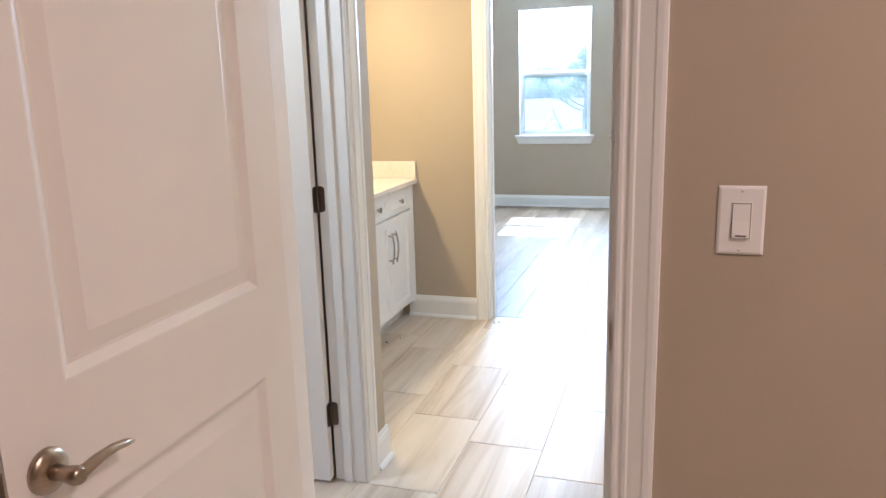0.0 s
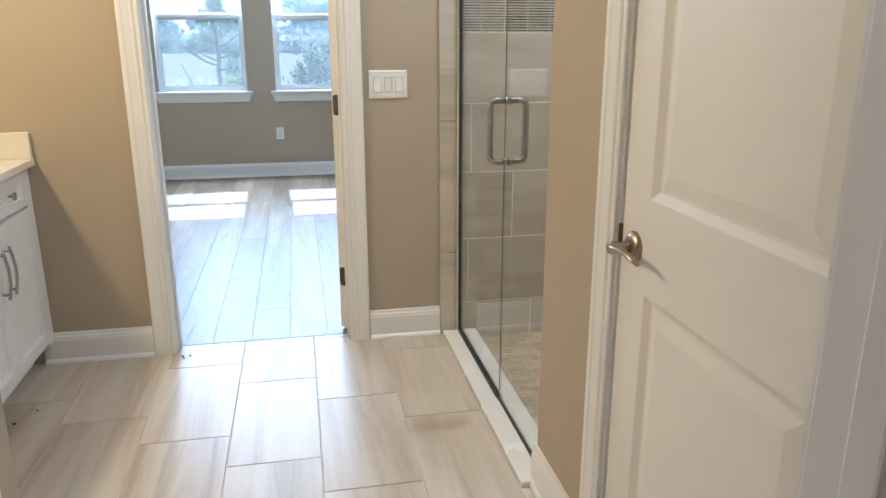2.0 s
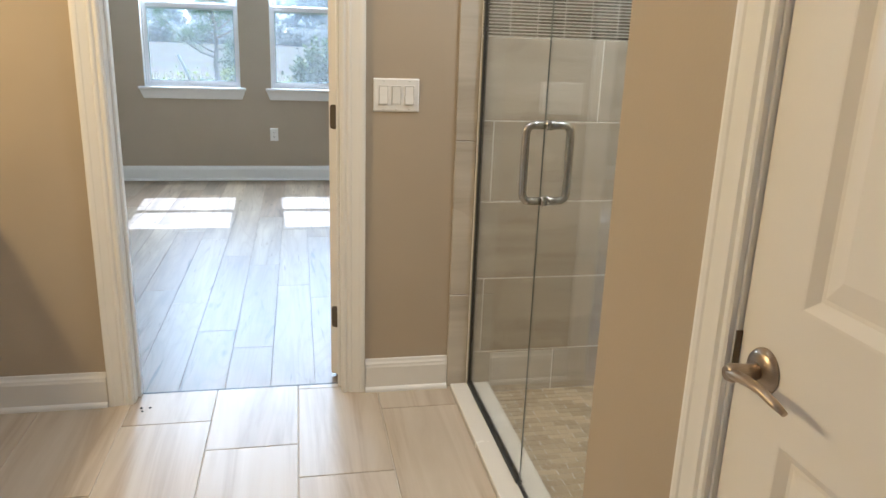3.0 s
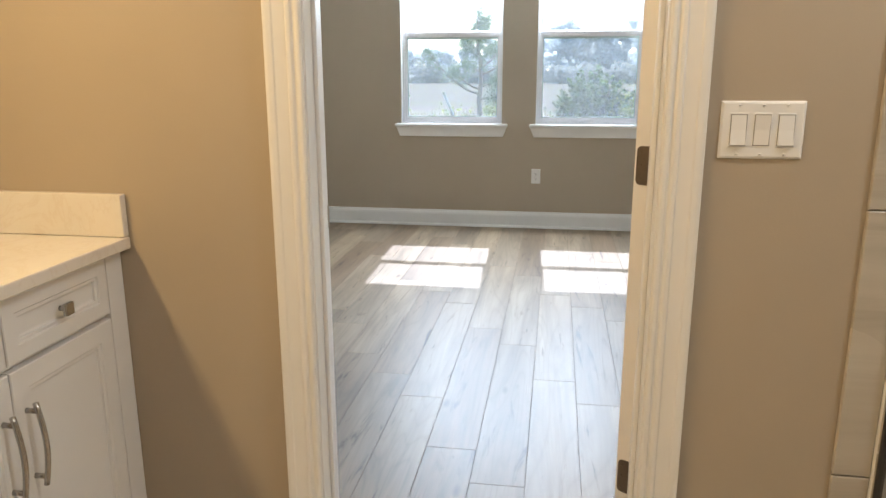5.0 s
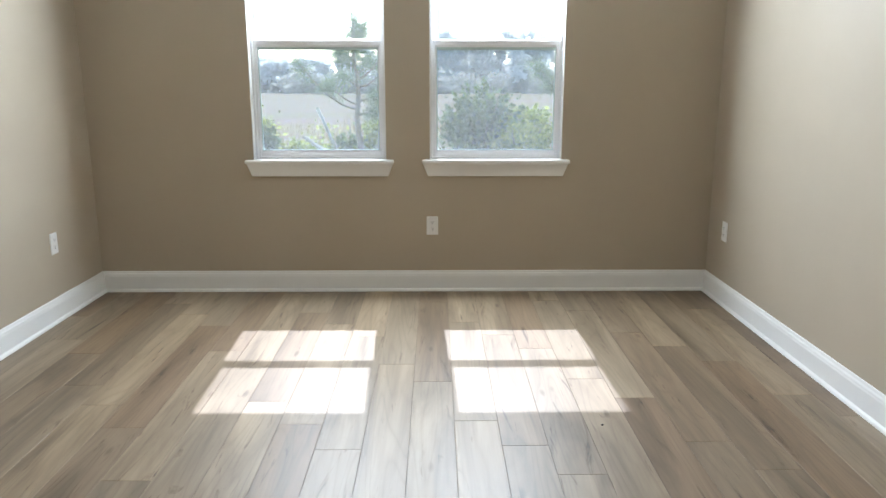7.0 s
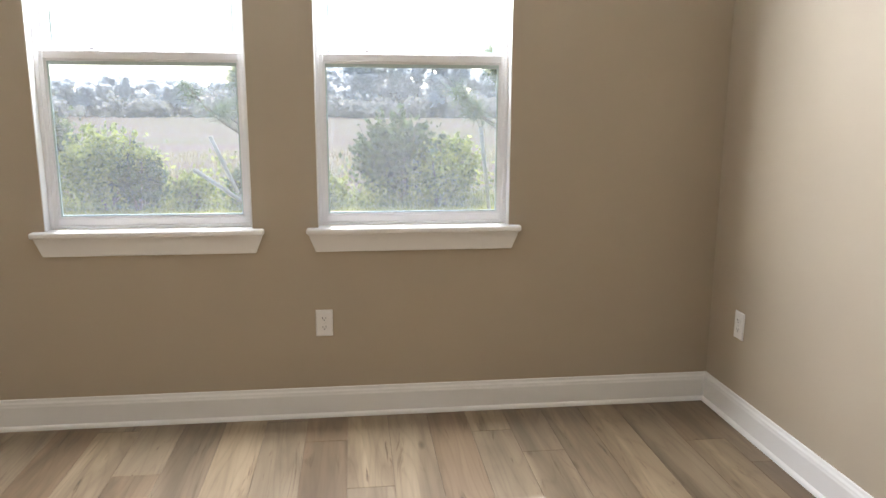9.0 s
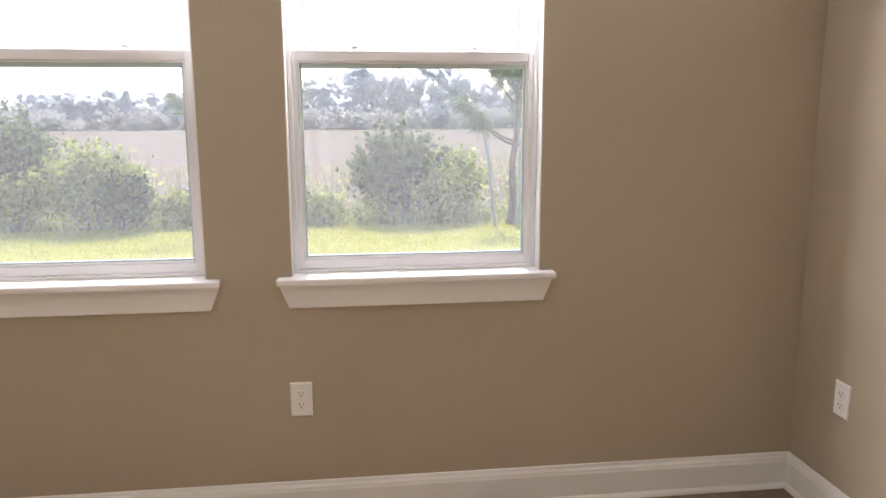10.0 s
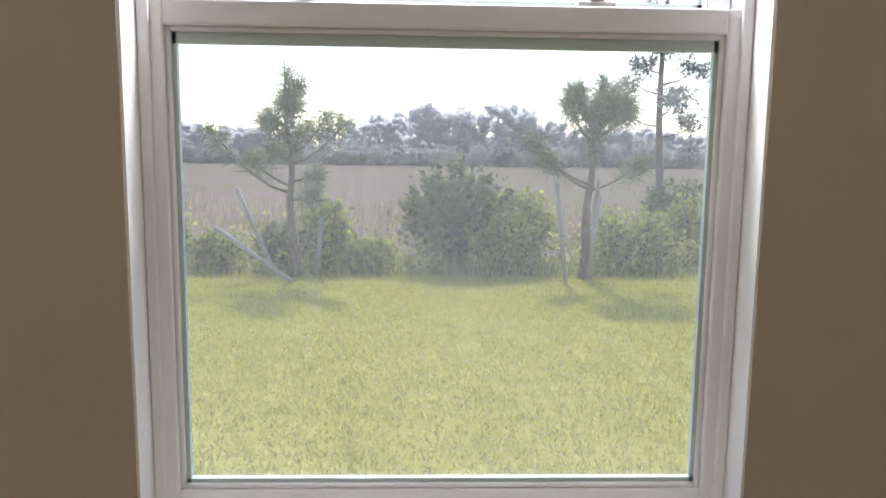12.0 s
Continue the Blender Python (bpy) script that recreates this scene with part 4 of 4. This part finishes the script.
for x, y, w, d, h, leaf, n, size, label in (
        (0.28, 19.6, 1.75, 1.2, 1.72, LEAF_DARK, 6500, 0.055, "dense dark green shrub behind the lawn"),
        (1.0, 19.25, 1.3, 0.8, 0.95, LEAF_LIGHT, 4200, 0.05, "yellow-green leafy shrub behind the lawn"),
        (1.35, 20.0, 1.3, 1.0, 1.25, LEAF_LIGHT, 3600, 0.05, "pale yellow-green shrub behind a dark shrub"),
        (-1.72, 19.5, 0.8, 0.8, 1.15, LEAF_LIGHT, 3000, 0.05, "yellow-green leafy shrub beside a young pine"),
        (-2.35, 19.4, 0.8, 0.7, 0.7, LEAF_DARK, 2400, 0.05, "low dark shrub beside a young pine"),
        (-1.05, 19.3, 0.8, 0.6, 0.55, LEAF_LIGHT, 1800, 0.04, "low weedy shrub behind the lawn"),
        (-4.6, 19.2, 1.85, 1.2, 1.42, LEAF_LIGHT, 6500, 0.05, "round green shrub behind the lawn"),
        (-4.1, 19.0, 1.1, 0.9, 1.0, LEAF_DARK, 3500, 0.05, "dark green shrub behind the lawn"),
        (-5.95, 19.8, 1.15, 1.0, 2.0, LEAF_DARK, 4600, 0.055, "tall dark shrub behind the lawn"),
        (-5.7, 19.0, 0.9, 0.7, 0.9, LEAF_LIGHT, 2400, 0.045, "low yellow-green shrub behind the lawn"),
        (-3.3, 19.4, 0.8, 0.8, 0.6, LEAF_LIGHT, 2200, 0.045, "yellow-green leafy shrub behind the lawn"),
        (3.0, 19.8, 1.6, 1.0, 0.95, LEAF_LIGHT, 3800, 0.045, "pale weedy shrub behind the lawn"),
        (4.5, 20.4, 1.8, 1.2, 1.25, LEAF_LIGHT, 3800, 0.05, "pale weedy shrub behind the lawn"),
        (5.0, 22.8, 2.0, 1.4, 1.4, LEAF_DARK, 4000, 0.055, "dark shrub further behind the lawn"),
        (-7.6, 20.4, 2.0, 1.4, 1.5, LEAF_DARK, 4200, 0.055, "dark shrub behind the lawn"),
        (-9.8, 20.6, 2.4, 1.4, 1.3, LEAF_LIGHT, 3800, 0.055, "weedy shrub behind the lawn"),
        (6.6, 20.6, 2.2, 1.4, 1.4, LEAF_DARK, 3800, 0.055, "dark shrub behind the lawn"),
        (9.0, 20.6, 2.6, 1.4, 1.3, LEAF_LIGHT, 3800, 0.055, "weedy shrub behind the lawn")):
    shrub(x, y, w, d, h, leaf, n, size, label)

# tall pine further back
tall = thing("pine_tree", pose(5.27, 25.4, GZ - 0.5), "tall bare-stemmed pine behind the shrubs", "tree")
part("trunk", tube(bmesh.new(), [(0.05 * math.sin(k), 0.04 * math.cos(k * 2), 0.82 * k) for k in range(9)], [0.115 - 0.011 * k for k in range(9)], 10), BARK, tall)
pts = []
for k in range(17):
    z, a, ln = 2.7 + 0.24 * k, k * 2.4, rng.uniform(0.5, 1.0) + 0.02 * k
    tip = (math.cos(a) * ln, math.sin(a) * ln, z + 0.3)
    part("limb", tube(bmesh.new(), [(0, 0, z), (tip[0] * 0.5, tip[1] * 0.5, z + 0.08), tip], [0.026, 0.016, 0.007], 6), BARK, tall)
    pts.append(clumps(280, tip, (0.5, 0.5, 0.26), 10, 0.09))
quads("foliage", np.concatenate(pts), 0.042, HAZE_TINTED_PINE, tall, 1.8)

# lawn blades, weeds along the lawn's edge, reeds beyond
n = 260000
bx, by = rng.uniform(-8, 8, n), 10.2 + 8.75 * rng.uniform(0, 1, n) ** 1.1
hgt = rng.uniform(0.018, 0.045, n)
ang = rng.uniform(0, math.tau, n)
wid = 0.006 + 0.004 * rng.uniform(0, 1, n)
lx, ly = rng.normal(size=n) * 0.02, rng.normal(size=n) * 0.02
gz = np.full(n, GZ - 0.004)
co = np.stack([np.stack([bx - np.cos(ang) * wid, by - np.sin(ang) * wid, gz], 1), np.stack([bx + np.cos(ang) * wid, by + np.sin(ang) * wid, gz], 1), np.stack([bx + lx, by + ly, gz + hgt], 1)], 1).reshape(-1, 3)
me = bpy.data.meshes.new("lawn_grass")
me.from_pydata(co.tolist(), [], [(3 * i, 3 * i + 1, 3 * i + 2) for i in range(n)])
me.materials.append(BLADE)
tagged(new("lawn_grass", me), "short yellow-green lawn grass", "grass", kind="stuff")


def upright(name, x0, x1, y0, y1, n, h0, h1, w, mat_, label, z=GZ):
    x, y = rng.uniform(x0, x1, n), rng.uniform(y0, y1, n)
    h = rng.uniform(h0, h1, n) * (0.65 + 0.35 * np.sin(x * 1.9) * np.sin(x * 0.7 + 1))
    a = rng.uniform(0, math.tau, n)
    tx, ty = rng.normal(size=n) * 0.15 * h, rng.normal(size=n) * 0.15 * h
    zz = np.full(n, z)
    co = np.stack([np.stack([x - np.cos(a) * w, y - np.sin(a) * w, zz], 1), np.stack([x + np.cos(a) * w, y + np.sin(a) * w, zz], 1), np.stack([x + tx, y + ty, zz + h], 1)], 1).reshape(-1, 3)
    me = bpy.data.meshes.new(name)
    me.from_pydata(co.tolist(), [], [(3 * i, 3 * i + 1, 3 * i + 2) for i in range(n)])
    me.materials.append(mat_)
    tagged(new(name, me), label, "weeds", kind="stuff")


upright("weeds", -12, 12, 18.85, 20.6, 12000, 0.10, 0.40, 0.009, LEAF_LIGHT, "tangled green weeds along the lawn's edge")
upright("reeds", -30, 30, 21, 38, 16000, 0.3, 0.75, 0.014, REED, "dry tan marsh reeds", GZ - 0.3)
wp = clumps(9000, (0, 19.6, GZ + 0.25), (12, 0.6, 0.38), 160, 0.16)
wp[:, 2] = np.abs(wp[:, 2] - GZ) + GZ
tagged(quads("undergrowth", wp, 0.045, LEAF_LIGHT), "leafy undergrowth along the lawn's edge", "undergrowth", kind="stuff")

# far wood across the marsh: taller trees straight ahead, low ones to the west, each a stem with rounded crown clumps over scrub
far = []
st = bmesh.new()
for k in range(150):
    x, y = -95 + 190 * (k + rng.uniform(0, 1)) / 150, rng.uniform(146, 170)
    tall_here = max(0.0, math.sin((x + 18) * 0.058)) if -18 < x < 36 else 0.25
    hh = 4.0 + 6.5 * tall_here + rng.uniform(0, 2.2)
    base = GZ - 0.6
    lean = rng.normal() * 0.4
    tube(st, [(x, y, base), (x + lean * 0.5, y, base + hh * 0.5), (x + lean, y, base + hh * 0.9)], [0.22, 0.16, 0.08], 5)
    for j in range(rng.integers(7, 12)):
        c = (x + lean + rng.normal() * hh * 0.13, y + rng.normal(), base + hh * rng.uniform(0.30, 0.95))
        r = hh * rng.uniform(0.07, 0.14)
        far.append(clumps(120, c, (r * 1.3, r, r * 0.75), 7, r * 0.32))
# leaves all tilted sunward and haze-pale, so the wood looks evenly veiled
tagged(quads("far_wood", np.concatenate(far), 0.45, FARLEAF_HAZED, face=(0.0, 0.85, 0.5)), "wood across the marsh, haze put into its grey-green colour", "woods", kind="stuff")
scrub = []
for k in range(420):
    x, y = rng.uniform(-100, 100), rng.uniform(138, 172)
    r = rng.uniform(1.2, 2.9)
    scrub.append(clumps(110, (x, y, GZ - 0.3 + r * 0.6), (r * 1.6, r, r * 0.9), 8, r * 0.3))
tagged(quads("far_scrub", np.concatenate(scrub), 0.45, FARSCRUB_HAZED, face=(0.0, 0.85, 0.5)), "low scrub at the foot of the far wood, haze put into its colour", "scrub", kind="stuff")
# stems share the haze-paled leaf colour
tagged(part("far_trunks", st, FARLEAF_HAZED), "stems of the far wood, coloured pale for haze", "woods", kind="stuff")

# ---- pieces of walls and floors ----
meshes = {}


def piece_mesh(name, sx, sy, sz, material, bev):
    """A slab with its top rim bevelled, centred on its top face; alike sizes share one mesh."""
    key = (name, round(sx, 3), round(sy, 3), round(sz, 3))
    if key not in meshes:
        x, y = sx / 2, sy / 2
        co = [(-x, -y, -sz), (x, -y, -sz), (x, y, -sz), (-x, y, -sz), (-x, -y, -bev), (x, -y, -bev), (x, y, -bev), (-x, y, -bev),
              (bev - x, bev - y, 0), (x - bev, bev - y, 0), (x - bev, y - bev, 0), (bev - x, y - bev, 0)]
        fc = [(0, 3, 2, 1), (8, 9, 10, 11)] + [(a + o, (a + 1) % 4 + o, (a + 1) % 4 + o + 4, a + o + 4) for o in (0, 4) for a in range(4)]
        me = bpy.data.meshes.new(name)
        me.from_pydata(co, [], fc)
        me.materials.append(material)
        meshes[key] = me
    return meshes[key]


def lay(name, parent, u0, u1, v0, v1, place, material, thick, bev):
    ob = new(name, piece_mesh(name, u1 - u0, v1 - v0, thick, material, bev))
    ob.parent = parent
    ob.matrix_world = place((u0 + u1) / 2, (v0 + v1) / 2)
    return ob


def courses(name, parent, u0, u1, v0, v1, pu, pv, uo, off, gap, place, material, thick, bev):
    """Columns pu wide from uo; in column k the cross joints lie at off(k) + n * pv."""
    k = math.floor((u0 - uo) / pu)
    while uo + k * pu < u1 - 0.004:
        a, b = max(u0, uo + k * pu + gap / 2), min(u1, uo + (k + 1) * pu - gap / 2)
        o = off(k)
        n = math.floor((v0 - o) / pv)
        while o + n * pv < v1 - 0.004:
            c, d = max(v0, o + n * pv + gap / 2), min(v1, o + (n + 1) * pv - gap / 2)
            if b - a > 0.008 and d - c > 0.008:
                lay(name, parent, a, b, c, d, place, material, thick, bev)
            n += 1
        k += 1


flat = lambda u, v: pose(u, v, 0)
courses("tile", bath_floor, -2.05, 0.147, 2.19, 5.091, 0.305, 0.605, -0.447, lambda k: 4.455 - 0.198 * k, 0.0035, flat, TILE, 0.008, 0.0012)
joint = {}


def plank_joint(k):
    if k not in joint:
        joint[k] = 5.1 + ((k * 0.37 + 0.23 * ((k * 7) % 5)) % 1.0) * 1.22
    return joint[k]


courses("plank", bed_floor, BED_X0 + 0.004, BED_X1 - 0.004, 5.100, 9.407, 0.1735, 1.22, -0.554, plank_joint, 0.0014, flat, WOOD, 0.008, 0.0007)

# shower walls: large tiles in rows, a band of thin mosaic strips, more tiles over it
back = thing("shower_wall_back", None, "large beige streaked shower wall tiles with a dark mosaic band", "wall", kind="structure")
side = thing("shower_wall_side", None, "large beige streaked shower wall tiles", "wall", kind="structure")
near = thing("shower_wall_near", None, "large beige streaked shower wall tiles", "wall", kind="structure")
on_back = lambda u, v: pose(u, 4.996, v, 90)
on_side = lambda u, v: pose(1.106, u, v, 90, 0, -90)
on_near = lambda u, v: pose(u, 3.794, v, 90, 0, 180)
rows = [(-0.03, 0.152, 0.57), (0.152, 0.457, 0.87), (0.457, 0.760, 0.469), (0.760, 1.060, 0.274), (1.060, 1.355, 0.671), (1.502, 1.80, 0.45), (1.80, 2.10, 0.30), (2.10, 2.40, 0.67), (2.40, 2.735, 0.47)]
for z0, z1, off in rows:
    for root, a, b, fn in ((back, 0.216, 1.105, on_back), (side, 3.795, 4.995, on_side), (near, 0.321, 1.105, on_near)):
        u = off - 0.605 * math.ceil((off - a) / 0.605)
        while u < b - 0.01:
            c, d = max(a, u + 0.0024), min(b, u + 0.605 - 0.0024)
            if d - c > 0.01:
                lay("tile", root, c, d, z0 + 0.0024, z1 - 0.0024, fn, WTILE, 0.008, 0.0012)
            u += 0.605
STRIP = leafy("mosaic_strips", (0.015, 0.014, 0.013), (0.16, 0.148, 0.135), 0.2)
STRIP.node_tree.links.new(bsdf(STRIP).outputs[0], STRIP.node_tree.nodes["Material Output"].inputs["Surface"])
bm = bmesh.new()
for j in range(13):
    z = 1.358 + j * 0.0111
    for i in range(9):
        u = 0.216 + i * 0.1005
        box(bm, u, u + 0.0965, 4.9954, 5.003, z, z + 0.0066)
for j in range(13):
    z = 1.358 + j * 0.0111
    for i in range(12):
        box(bm, 1.1054, 1.113, 3.79 + i * 0.1005, 3.79 + i * 0.1005 + 0.0965, z, z + 0.0066)
tagged(part("mosaic_strips", bm, STRIP, back, "dark brown glass mosaic strips"), kind="stuff")
for z0, z1 in ((0.0, 0.387), (0.39, 0.983), (0.986, 1.58), (1.583, 2.2)):
    lay("edge_tile", back, 0.136, 0.214, z0, z1, lambda u, v: pose(u, 5.008, v, 90), WTILE, 0.011, 0.002)
bm = bmesh.new()
for j in range(40):
    for i in range(9):
        x0, y0 = 0.305 + i * 0.092 + (0.046 if j % 2 else 0), 3.79 + j * 0.0305
        box(bm, x0, min(x0 + 0.089, 1.11), y0, y0 + 0.0275, -0.033, -0.0284)
    if j % 2:
        box(bm, 0.305, 0.348, 3.79 + j * 0.0305, 3.8175 + j * 0.0305, -0.033, -0.0284)
SMALL = leafy("small_floor_tiles", (0.38, 0.30, 0.19), (0.43, 0.35, 0.235), 0.4)
SMALL.node_tree.links.new(bsdf(SMALL).outputs[0], SMALL.node_tree.nodes["Material Output"].inputs["Surface"])
tagged(part("mosaic_tiles", bm, SMALL, shower_floor, "small beige brick-laid mosaic tiles"), kind="stuff")

# specks of building dust on the floors
for x, y, r in ((-1.012, 4.975, 0.006), (-1.004, 4.951, 0.005), (-0.981, 4.974, 0.006), (-1.521, 4.478, 0.007), (-1.473, 4.57, 0.005), (0.030, 7.494, 0.006)):
    speck = lathe(bmesh.new(), [(r * 0.7, 0), (r, r * 0.3), (r * 0.5, r * 0.8)], (0, 0, 0), (0.1, 0.05, 1), 7)
    ob = tagged(part("dust_speck", speck, SLOT), "small dark crumb of building dirt on the floor", "debris", "floor crumbs")
    ob.location = (x, y, 0)
